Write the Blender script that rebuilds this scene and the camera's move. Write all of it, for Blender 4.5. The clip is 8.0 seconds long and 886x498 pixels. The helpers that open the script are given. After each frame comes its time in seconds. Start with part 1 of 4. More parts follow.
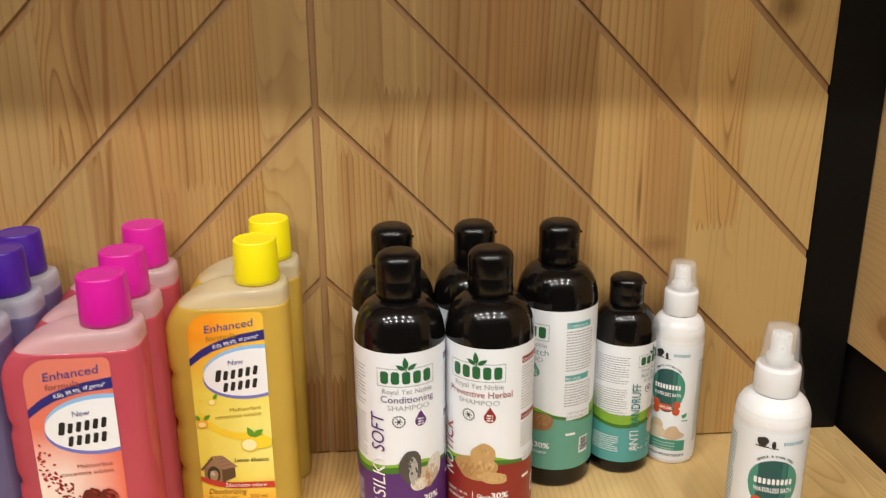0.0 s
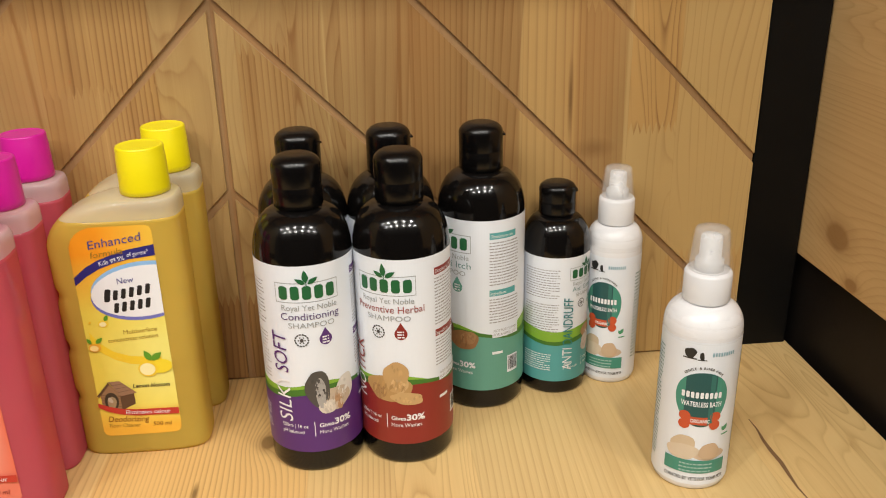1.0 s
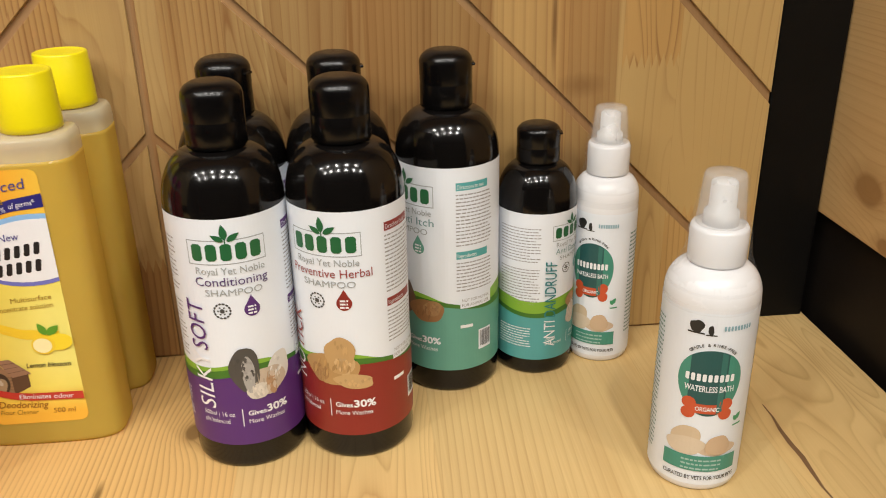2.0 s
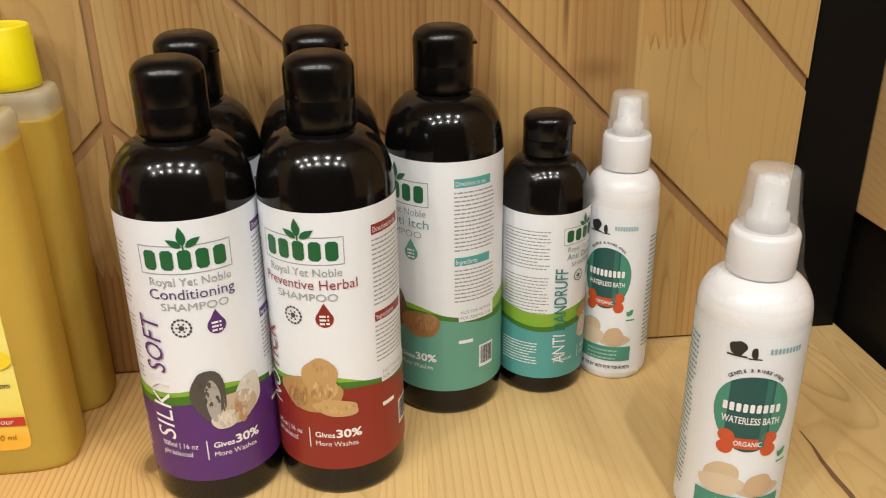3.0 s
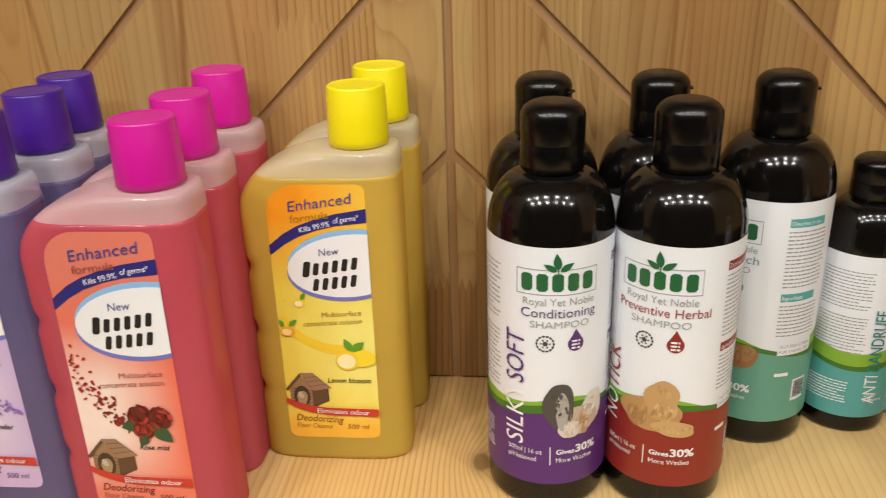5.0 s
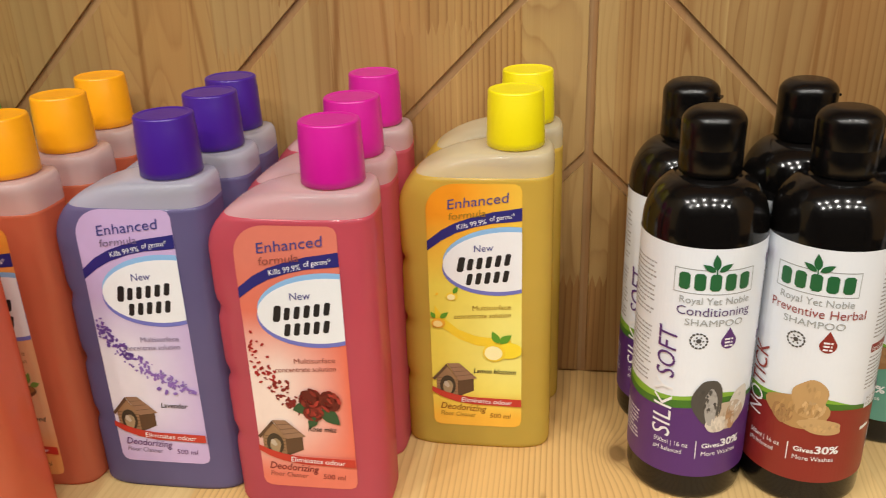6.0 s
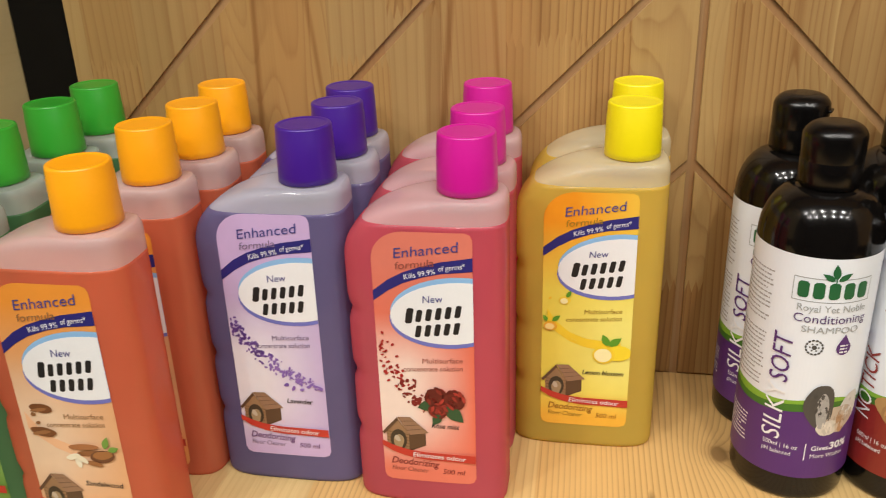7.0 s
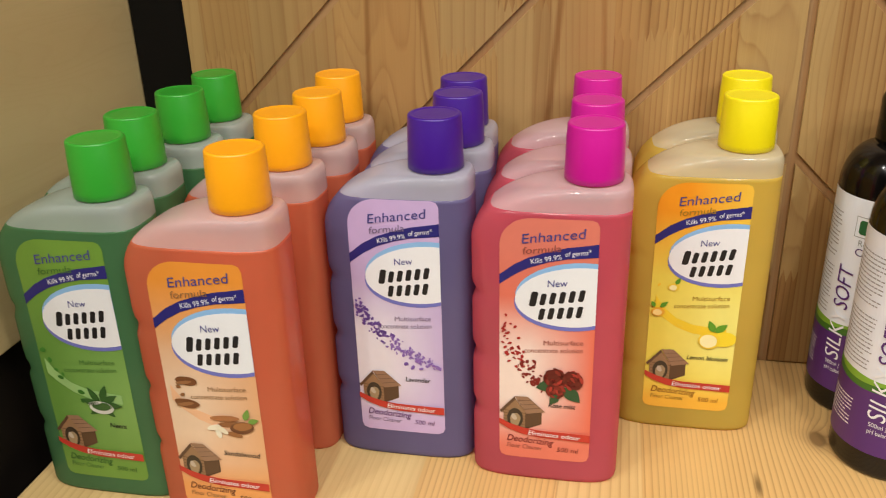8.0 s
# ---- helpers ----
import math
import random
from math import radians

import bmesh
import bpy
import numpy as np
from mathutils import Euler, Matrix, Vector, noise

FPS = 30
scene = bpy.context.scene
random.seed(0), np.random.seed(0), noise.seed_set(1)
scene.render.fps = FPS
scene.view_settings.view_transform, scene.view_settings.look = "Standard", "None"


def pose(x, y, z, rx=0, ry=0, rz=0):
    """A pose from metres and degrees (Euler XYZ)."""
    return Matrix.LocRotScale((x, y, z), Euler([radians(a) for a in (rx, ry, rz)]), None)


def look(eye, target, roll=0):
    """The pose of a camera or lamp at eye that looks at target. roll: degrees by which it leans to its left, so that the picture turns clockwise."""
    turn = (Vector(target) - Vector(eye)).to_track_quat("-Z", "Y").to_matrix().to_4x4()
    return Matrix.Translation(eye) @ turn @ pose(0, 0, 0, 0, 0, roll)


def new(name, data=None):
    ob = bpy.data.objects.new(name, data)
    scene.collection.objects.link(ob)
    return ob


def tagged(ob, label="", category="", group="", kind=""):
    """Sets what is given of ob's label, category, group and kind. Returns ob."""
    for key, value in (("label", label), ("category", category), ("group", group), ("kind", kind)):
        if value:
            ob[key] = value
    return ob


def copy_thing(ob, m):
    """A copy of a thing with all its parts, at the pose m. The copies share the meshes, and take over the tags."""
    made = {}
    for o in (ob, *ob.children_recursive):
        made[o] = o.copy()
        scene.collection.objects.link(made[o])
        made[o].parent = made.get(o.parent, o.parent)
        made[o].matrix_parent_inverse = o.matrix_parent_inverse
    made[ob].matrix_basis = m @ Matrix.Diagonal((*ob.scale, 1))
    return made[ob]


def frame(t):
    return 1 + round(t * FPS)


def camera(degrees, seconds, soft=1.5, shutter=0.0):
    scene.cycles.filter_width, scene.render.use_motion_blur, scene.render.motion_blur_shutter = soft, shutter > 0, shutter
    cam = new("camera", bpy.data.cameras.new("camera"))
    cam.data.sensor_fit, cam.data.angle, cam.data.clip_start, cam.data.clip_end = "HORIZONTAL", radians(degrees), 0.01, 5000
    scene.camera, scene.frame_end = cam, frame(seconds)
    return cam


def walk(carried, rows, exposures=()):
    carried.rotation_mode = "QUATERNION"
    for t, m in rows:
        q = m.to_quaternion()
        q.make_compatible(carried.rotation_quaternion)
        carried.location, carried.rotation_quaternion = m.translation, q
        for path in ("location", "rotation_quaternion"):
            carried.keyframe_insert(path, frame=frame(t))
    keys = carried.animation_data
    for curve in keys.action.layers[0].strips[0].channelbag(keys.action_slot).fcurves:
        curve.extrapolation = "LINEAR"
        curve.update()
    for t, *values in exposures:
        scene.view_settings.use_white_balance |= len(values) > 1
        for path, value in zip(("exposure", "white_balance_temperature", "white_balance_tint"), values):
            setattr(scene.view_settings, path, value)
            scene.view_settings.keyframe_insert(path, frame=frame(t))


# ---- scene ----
cam = camera(55.1, 8.0, soft=1.0, shutter=0.25)
PATH = [
    (0, (0.0131, -0.6384, 1.4835), (0.1696, 1.2604, 0.8751), -0.3),
    (0.5, (0.0471, -0.6263, 1.4673), (0.2155, 1.2391, 0.7659), -0.74),
    (1, (0.0705, -0.6056, 1.4472), (0.2401, 1.243, 0.703), -1.17),
    (1.5, (0.0876, -0.5634, 1.4235), (0.2524, 1.272, 0.6461), -1.28),
    (2.8, (0.1098, -0.472, 1.3791), (0.3045, 1.346, 0.568), -0.55),
    (3, (0.1044, -0.4641, 1.3791), (0.296, 1.355, 0.5703), -0.65),
    (3.5, (0.0911, -0.4633, 1.385), (0.2488, 1.3612, 0.5811), -0.68),
    (4, (0.0694, -0.4716, 1.3879), (0.1385, 1.36, 0.5876), -0.68),
    (4.5, (0.0372, -0.4813, 1.3968), (-0.0286, 1.3604, 0.6199), -1.54),
    (5, (0.0114, -0.4909, 1.4008), (-0.1643, 1.3452, 0.6277), -1.81),
    (6.5, (-0.071, -0.5264, 1.4196), (-0.3718, 1.2875, 0.6327), -2.01),
    (7, (-0.0954, -0.5377, 1.4254), (-0.42, 1.2706, 0.635), -1.88),
    (7.5, (-0.1225, -0.5534, 1.4245), (-0.4715, 1.24, 0.611), -1.48),
    (8, (-0.1464, -0.5654, 1.4321), (-0.5198, 1.2248, 0.6221), -1.72),
]
walk(cam, [(t, look(eye, target, roll)) for t, eye, target, roll in PATH], [(0, -0.11), (0.7, -0.19), (1.5, -0.17), (4.5, -0.19), (8, -0.20)])

# ---- light: recessed ceiling spots of the shop ----
TOP = 1.10          # height of the shelf's upper face
CEIL = 2.9
world = bpy.data.worlds.new("world")
world.use_nodes = True
world.node_tree.nodes["Background"].inputs[0].default_value = (1.0, 0.9, 0.78, 1)
world.node_tree.nodes["Background"].inputs[1].default_value = 0.03
scene.world = world
SPOTS = [(x, y) for y in (-1.75, -1.15) for x in (-1.5, -0.9, -0.3, 0.3, 0.9, 1.5)]
for sx, sy in SPOTS:
    ld = bpy.data.lights.new("spot_light", "AREA")
    ld.shape, ld.size, ld.energy, ld.color = "DISK", 0.075, 8.2, (0.97, 0.935, 0.87)
    lo = new("spot_light", ld)
    lo.matrix_world = look((sx, sy, CEIL - 0.03), (sx * 0.5, -0.2, 1.2))


# ---- materials ----
def mat(name):
    m = bpy.data.materials.new(name)
    m.use_nodes = True
    nt = m.node_tree
    return m, nt, nt.nodes["Principled BSDF"]


def node(nt, kind, **kw):
    n = nt.nodes.new(kind)
    for k, v in kw.items():
        if k == "op":
            n.operation = v
        elif k == "blend":
            n.blend_type = v
        elif k == "dtype":
            n.data_type = v
        elif k == "dims":
            n.noise_dimensions = v
    return n


def feed(nt, sock, v):
    if hasattr(v, "is_linked"):
        nt.links.new(v, sock)
    else:
        sock.default_value = v


def calc(nt, op, a, b=0.0, c=0.0):
    n = node(nt, "ShaderNodeMath", op=op)
    for i, v in enumerate((a, b, c)):
        feed(nt, n.inputs[i], v)
    return n.outputs[0]


def noise_at(nt, vec, scale, detail=2.0, rough=0.5):
    n = node(nt, "ShaderNodeTexNoise")
    nt.links.new(vec, n.inputs["Vector"])
    n.inputs["Scale"].default_value = scale
    n.inputs["Detail"].default_value = detail
    n.inputs["Roughness"].default_value = rough
    return n.outputs["Fac"]


def vec(nt, x, y, z):
    n = node(nt, "ShaderNodeCombineXYZ")
    for i, v in enumerate((x, y, z)):
        feed(nt, n.inputs[i], v)
    return n.outputs[0]


def mixc(nt, fac, a, b, blend="MIX"):
    n = node(nt, "ShaderNodeMix", dtype="RGBA", blend=blend)
    feed(nt, n.inputs[0], fac)
    for sock, v in ((n.inputs[6], a), (n.inputs[7], b)):
        feed(nt, sock, v if hasattr(v, "is_linked") else (*v, 1))
    return n.outputs[2]


def ramp(nt, fac, lo, hi):
    n = node(nt, "ShaderNodeMapRange")
    feed(nt, n.inputs[0], fac)
    n.inputs[1].default_value, n.inputs[2].default_value = lo, hi
    return n.outputs[0]


def pine(name, across, along, light, dark, stave, knots=(), line=1.0, streak=0.5, seed=0.0, stains=(), streaks=(), tone=0.5, knot_tone=0.33, fine_w=0.42, joint=9.0, figure=0.5, tone_shade_strips=()):
    """Edge-glued, finger-jointed pine: staves side by side, growth lines along them, knots at (across, along, size)."""
    m, nt, bsdf = mat(name)
    tc = node(nt, "ShaderNodeTexCoord")
    sep = node(nt, "ShaderNodeSeparateXYZ")
    nt.links.new(tc.outputs["Object"], sep.inputs[0])
    a, l = sep.outputs[across], sep.outputs[along]
    # staves of uneven width
    wob = calc(nt, "MULTIPLY", calc(nt, "SINE", calc(nt, "MULTIPLY_ADD", a, 27.0, seed)), 0.35)
    run = calc(nt, "ADD", calc(nt, "MULTIPLY_ADD", a, 1.0 / stave, 50.0 + seed), wob)
    sid = calc(nt, "FLOOR", run)
    seam = ramp(nt, calc(nt, "ABSOLUTE", calc(nt, "SUBTRACT", calc(nt, "FRACT", run), 0.5)), 0.488, 0.497)
    # each stave is joined from lengths, with interlocking fingers at the ends
    comb = calc(nt, "MULTIPLY", calc(nt, "PINGPONG", a, 0.0024), 4.0)
    shift = calc(nt, "FRACT", calc(nt, "MULTIPLY", calc(nt, "SINE", calc(nt, "MULTIPLY", sid, 12.9898)), 43.758))
    lid = calc(nt, "FLOOR", calc(nt, "ADD", calc(nt, "DIVIDE", calc(nt, "ADD", l, comb), joint), shift))
    wn = node(nt, "ShaderNodeTexWhiteNoise")
    wn.noise_dimensions = "2D"
    nt.links.new(vec(nt, sid, lid, 0.0), wn.inputs["Vector"])
    rnd = wn.outputs["Value"]
    off = calc(nt, "MULTIPLY", rnd, 37.0)
    split = node(nt, "ShaderNodeSeparateColor")
    nt.links.new(wn.outputs["Color"], split.inputs[0])
    rnd2, rnd3 = split.outputs[1], split.outputs[2]
    # knots bend the lines round them
    bend, dark_knot = 0.0, 0.0
    for ka, kl, ks in knots:
        da = calc(nt, "SUBTRACT", a, ka)
        dl = calc(nt, "MULTIPLY", calc(nt, "SUBTRACT", l, kl), 0.62)
        wobble = calc(nt, "MULTIPLY", noise_at(nt, tc.outputs["Object"], 0.6 / ks), ks * 0.35)
        d = calc(nt, "ADD", calc(nt, "SQRT", calc(nt, "ADD", calc(nt, "MULTIPLY", da, da), calc(nt, "MULTIPLY", dl, dl))), wobble)
        g = calc(nt, "POWER", 2.718, calc(nt, "MULTIPLY", d, -0.55 / ks))
        bend = calc(nt, "MULTIPLY_ADD", g, 1.6, bend)
        core = ramp(nt, d, ks * 1.15, ks * 0.75)
        ring = calc(nt, "MULTIPLY", ramp(nt, d, ks * 1.7, ks * 1.0), 0.35)
        dark_knot = calc(nt, "MAXIMUM", dark_knot, calc(nt, "MAXIMUM", core, ring))
    # flat-sawn lengths carry broad arched figure, the others straight close lines
    flat = ramp(nt, rnd3, 1.0 - figure - 0.05, 1.0 - figure + 0.05)
    low = noise_at(nt, vec(nt, calc(nt, "MULTIPLY", a, 11.0), calc(nt, "MULTIPLY", l, 1.5), off), 1.0, 0.0)
    arch = noise_at(nt, vec(nt, calc(nt, "MULTIPLY", a, 26.0), calc(nt, "MULTIPLY", l, 3.6), off), 1.0, 1.0)
    close = calc(nt, "MULTIPLY_ADD", low, 10.0, calc(nt, "MULTIPLY", a, calc(nt, "MULTIPLY_ADD", rnd2, 120.0, 150.0)))
    broad = calc(nt, "MULTIPLY_ADD", arch, 21.0, calc(nt, "MULTIPLY", a, 22.0))
    grain = node(nt, "ShaderNodeMix")
    feed(nt, grain.inputs[0], flat)
    feed(nt, grain.inputs[2], close)
    feed(nt, grain.inputs[3], broad)
    field = calc(nt, "ADD", grain.outputs[0], calc(nt, "MULTIPLY", bend, 4.0))
    jig = noise_at(nt, vec(nt, calc(nt, "MULTIPLY", a, 120.0), calc(nt, "MULTIPLY", l, 3.0), off), 1.0, 2.0)
    field = calc(nt, "MULTIPLY_ADD", jig, 0.28, field)
    saw = calc(nt, "FRACT", field)
    late = calc(nt, "MINIMUM", calc(nt, "POWER", saw, 4.0), calc(nt, "MULTIPLY", calc(nt, "SUBTRACT", 1.0, saw), 6.0))
    fine = noise_at(nt, vec(nt, calc(nt, "MULTIPLY", a, 1100.0), calc(nt, "MULTIPLY", l, 9.0), off), 1.0, 3.0, 0.6)
    wide = noise_at(nt, vec(nt, calc(nt, "MULTIPLY", a, 34.0), calc(nt, "MULTIPLY", l, 1.1), off), 1.0, 2.0)
    patch = noise_at(nt, vec(nt, calc(nt, "MULTIPLY", a, 14.0), calc(nt, "MULTIPLY", l, 4.0), off), 1.0, 3.0)
    strong = ramp(nt, noise_at(nt, vec(nt, calc(nt, "MULTIPLY", a, 60.0), calc(nt, "MULTIPLY", l, 0.7), calc(nt, "ADD", off, 9.0)), 1.0, 1.0), 0.60, 0.72)
    fac = calc(nt, "MULTIPLY", calc(nt, "MULTIPLY", late, 0.50 * line), calc(nt, "MULTIPLY", calc(nt, "MULTIPLY_ADD", ramp(nt, patch, 0.30, 0.62), 0.75, 0.25), calc(nt, "MULTIPLY_ADD", rnd2, 1.1, 0.35)))
    fac = calc(nt, "ADD", fac, calc(nt, "MULTIPLY", ramp(nt, wide, 0.35, 0.75), 0.22))
    fac = calc(nt, "ADD", fac, calc(nt, "MULTIPLY", calc(nt, "SUBTRACT", rnd, 0.5), tone))
    fac = calc(nt, "ADD", fac, calc(nt, "MULTIPLY", calc(nt, "MULTIPLY", strong, streak), calc(nt, "MULTIPLY_ADD", late, 0.7, 0.4)))
    fac = calc(nt, "ADD", fac, calc(nt, "MULTIPLY", calc(nt, "SUBTRACT", fine, 0.5), fine_w))
    fac = calc(nt, "MULTIPLY_ADD", seam, 0.22, fac)
    # upright strips: board tones, plus shade put into the colour
    for b0, b1, shade in tone_shade_strips:
        fac = calc(nt, "MULTIPLY_ADD", ramp(nt, calc(nt, "ABSOLUTE", calc(nt, "SUBTRACT", a, (b0 + b1) / 2)), (b1 - b0) / 2 + 0.0008, (b1 - b0) / 2 - 0.0008), shade, fac)
    for s0, slope, sw in streaks:
        line_at = calc(nt, "MULTIPLY_ADD", calc(nt, "SUBTRACT", l, 1.35), slope, s0)
        near = calc(nt, "ABSOLUTE", calc(nt, "SUBTRACT", calc(nt, "MULTIPLY_ADD", wide, 0.012, a), line_at))
        fac = calc(nt, "MULTIPLY_ADD", ramp(nt, near, sw, sw * 0.2), 0.62, fac)
    warm = mixc(nt, calc(nt, "MULTIPLY", rnd2, 1.0), light, tuple(v * k for v, k in zip(light, (0.95, 0.80, 0.66))))
    col = mixc(nt, ramp(nt, fac, -0.20, 1.05), warm, dark)
    if knots:
        col = mixc(nt, dark_knot, col, tuple(c * knot_tone for c in dark))
    for sa, sl, ra, rl, sd, sk in stains:
        da = calc(nt, "DIVIDE", calc(nt, "SUBTRACT", a, sa), ra)
        dl = calc(nt, "DIVIDE", calc(nt, "SUBTRACT", l, sl), rl)
        rough_edge = calc(nt, "MULTIPLY", calc(nt, "SUBTRACT", fine, 0.5), 0.9)
        d = calc(nt, "ADD", calc(nt, "SQRT", calc(nt, "ADD", calc(nt, "MULTIPLY", da, da), calc(nt, "MULTIPLY", dl, dl))), rough_edge)
        col = mixc(nt, calc(nt, "MULTIPLY", ramp(nt, d, 1.5, 0.3), sd), col, tuple(c * sk for c in dark))
    nt.links.new(col, bsdf.inputs["Base Color"])
    nt.links.new(calc(nt, "MULTIPLY_ADD", late, 0.12, calc(nt, "MULTIPLY_ADD", fine, 0.15, 0.36)), bsdf.inputs["Roughness"])
    bump = node(nt, "ShaderNodeBump")
    bump.inputs["Strength"].default_value, bump.inputs["Distance"].default_value = 0.12, 0.0004
    nt.links.new(calc(nt, "MULTIPLY_ADD", late, 0.5, fine), bump.inputs["Height"])
    nt.links.new(bump.outputs[0], bsdf.inputs["Normal"])
    return m


def paint(name, col, rough=0.4, metal=0.0, var=0.06, scale=60.0, bump=0.0, coat=0.0, spec=0.5):
    m, nt, bsdf = mat(name)
    tc = node(nt, "ShaderNodeTexCoord")
    n = calc(nt, "ADD", calc(nt, "MULTIPLY", noise_at(nt, tc.outputs["Object"], scale, 3.0), 0.6), calc(nt, "MULTIPLY", noise_at(nt, tc.outputs["Object"], scale * 7, 2.0), 0.4))
    nt.links.new(mixc(nt, n, tuple(c * (1 - var) for c in col), tuple(min(1, c * (1 + var)) for c in col)), bsdf.inputs["Base Color"])
    nt.links.new(calc(nt, "MULTIPLY_ADD", n, 0.14, rough - 0.07), bsdf.inputs["Roughness"])
    bsdf.inputs["Metallic"].default_value = metal
    bsdf.inputs["Coat Weight"].default_value = coat
    bsdf.inputs["Specular IOR Level"].default_value = spec
    if bump:
        b = node(nt, "ShaderNodeBump")
        b.inputs["Strength"].default_value, b.inputs["Distance"].default_value = bump, 0.0005
        nt.links.new(n, b.inputs["Height"])
        nt.links.new(b.outputs[0], bsdf.inputs["Normal"])
    return m


def liquid_mat(name, col):
    """Coloured liquid right behind thin glossy plastic: part diffuse, part light let through."""
    m, nt, bsdf = mat(name)
    tc = node(nt, "ShaderNodeTexCoord")
    n = noise_at(nt, tc.outputs["Object"], 22.0, 2.0)
    c = mixc(nt, n, tuple(v * 0.86 for v in col), tuple(min(1, v * 1.10) for v in col))
    nt.links.new(c, bsdf.inputs["Base Color"])
    bsdf.inputs["Roughness"].default_value = 0.17
    bsdf.inputs["Specular IOR Level"].default_value = 0.5
    tr = node(nt, "ShaderNodeBsdfTranslucent")
    nt.links.new(c, tr.inputs[0])
    mx = node(nt, "ShaderNodeMixShader")
    mx.inputs[0].default_value = 0.44
    nt.links.new(bsdf.outputs[0], mx.inputs[1])
    nt.links.new(tr.outputs[0], mx.inputs[2])
    clear = node(nt, "ShaderNodeBsdfTransparent")
    clear.inputs[0].default_value = (*(v ** 0.45 for v in col), 1)
    thin = node(nt, "ShaderNodeMixShader")
    thin.inputs[0].default_value = 0.22
    nt.links.new(mx.outputs[0], thin.inputs[1])
    nt.links.new(clear.outputs[0], thin.inputs[2])
    nt.links.new(thin.outputs[0], nt.nodes["Material Output"].inputs[0])
    return m


def shell_mat(name, col, opacity=0.5, rough=0.28, glow=0.0):
    """Frosted translucent plastic: some light straight through, some scattered through."""
    m, nt, bsdf = mat(name)
    tc = node(nt, "ShaderNodeTexCoord")
    n = noise_at(nt, tc.outputs["Object"], 90.0, 3.0)
    c = mixc(nt, n, tuple(v * 0.94 for v in col), col)
    nt.links.new(c, bsdf.inputs["Base Color"])
    nt.links.new(calc(nt, "MULTIPLY_ADD", n, 0.12, rough - 0.06), bsdf.inputs["Roughness"])
    lucent = node(nt, "ShaderNodeBsdfTranslucent")
    nt.links.new(c, lucent.inputs[0])
    solid = node(nt, "ShaderNodeMixShader")
    solid.inputs[0].default_value = glow
    nt.links.new(bsdf.outputs[0], solid.inputs[1])
    nt.links.new(lucent.outputs[0], solid.inputs[2])
    tr = node(nt, "ShaderNodeBsdfTransparent")
    mx = node(nt, "ShaderNodeMixShader")
    mx.inputs[0].default_value = opacity
    nt.links.new(tr.outputs[0], mx.inputs[1])
    nt.links.new(solid.outputs[0], mx.inputs[2])
    nt.links.new(mx.outputs[0], nt.nodes["Material Output"].inputs[0])
    return m


# middle strips: darker board tone with the shade behind the bottles painted in
PANEL = pine("pine_panel", 0, 2, (0.500, 0.345, 0.140), (0.235, 0.110, 0.033), 0.050, line=2.5, streak=0.5, seed=5.6, tone=0.40, fine_w=0.30, joint=0.33, figure=0.22,
             tone_shade_strips=((0.2635, 0.372, -0.46), (0.185, 0.225, -0.22), (0.226, 0.2625, 0.18), (-0.11, 0.045, 0.36), (0.0465, 0.184, 0.42), (-0.2, -0.112, 0.34), (-0.365, -0.30, 0.16)),
             streaks=((-0.176, 0.09, 0.0030), (-0.150, -0.05, 0.0022), (-0.305, 0.03, 0.0025), (0.105, 0.02, 0.0016), (-0.268, -0.10, 0.0028)),
             stains=((0.241, 1.40, 0.021, 0.15, 0.45, 1.45), (0.116, 1.43, 0.020, 0.17, 0.36, 1.6), (-0.158, 1.42, 0.022, 0.22, 0.40, 1.6), (-0.29, 1.38, 0.018, 0.16, 0.40, 1.6), (0.241, 1.278, 0.012, 0.006, 0.6, 0.8), (0.327, 1.462, 0.012, 0.012, 0.8, 0.55), (0.222, 1.318, 0.0016, 0.024, 0.8, 0.6), (-0.047, 1.41, 0.006, 0.05, 0.4, 1.0), (0.355, 1.155, 0.005, 0.012, 0.6, 0.8), (0.012, 1.185, 0.0012, 0.004, 0.9, 0.3)))
SHELF = pine("pine_shelf", 0, 1, (0.735, 0.55, 0.255), (0.43, 0.245, 0.085), 0.085, knots=((-0.0085, -0.0900, 0.0072),), knot_tone=0.62, line=2.5, streak=0.22, seed=4.1, tone=0.30,
             stains=((-0.051, -0.142, 0.0020, 0.009, 0.85, 0.35), (0.10, -0.20, 0.03, 0.05, 0.18, 1.0)))
SIDE = pine("pine_side", 2, 1, (0.70, 0.51, 0.25), (0.42, 0.23, 0.085), 0.30, knots=((1.214, -0.046, 0.0135), (1.186, -0.072, 0.007)), line=1.3, streak=0.2, seed=7.7, knot_tone=0.80)
SIDE_PLAIN = pine("pine_side_plain", 2, 1, (0.61, 0.51, 0.275), (0.42, 0.29, 0.13), 0.40, line=0.25, streak=0.05, seed=2.2, tone=0.1, fine_w=0.12)
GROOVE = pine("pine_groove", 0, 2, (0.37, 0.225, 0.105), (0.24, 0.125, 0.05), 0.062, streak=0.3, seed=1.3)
BLACK_STEEL = paint("black_steel", (0.003, 0.0027, 0.0024), 0.55, 0.0, 0.2, 40, 0.05, 0.0, 0.18)
DARK_BOARD = paint("dark_board", (0.007, 0.0042, 0.0028), 0.6, 0.0, 0.3, 18, 0.0, 0.0, 0.3)
WALL_PAINT = paint("wall_paint", (0.17, 0.155, 0.135), 0.7, 0, 0.04, 6, 0.1)
CEIL_PAINT = paint("ceiling_paint", (0.42, 0.40, 0.37), 0.8, 0, 0.03, 6)
FLOOR_TILE = paint("floor_tile", (0.11, 0.10, 0.085), 0.4, 0, 0.1, 9)
BLACK_PLASTIC = paint("black_plastic", (0.004, 0.0034, 0.0032), 0.13, 0, 0.2, 80, 0.02, 0.0, 0.42)
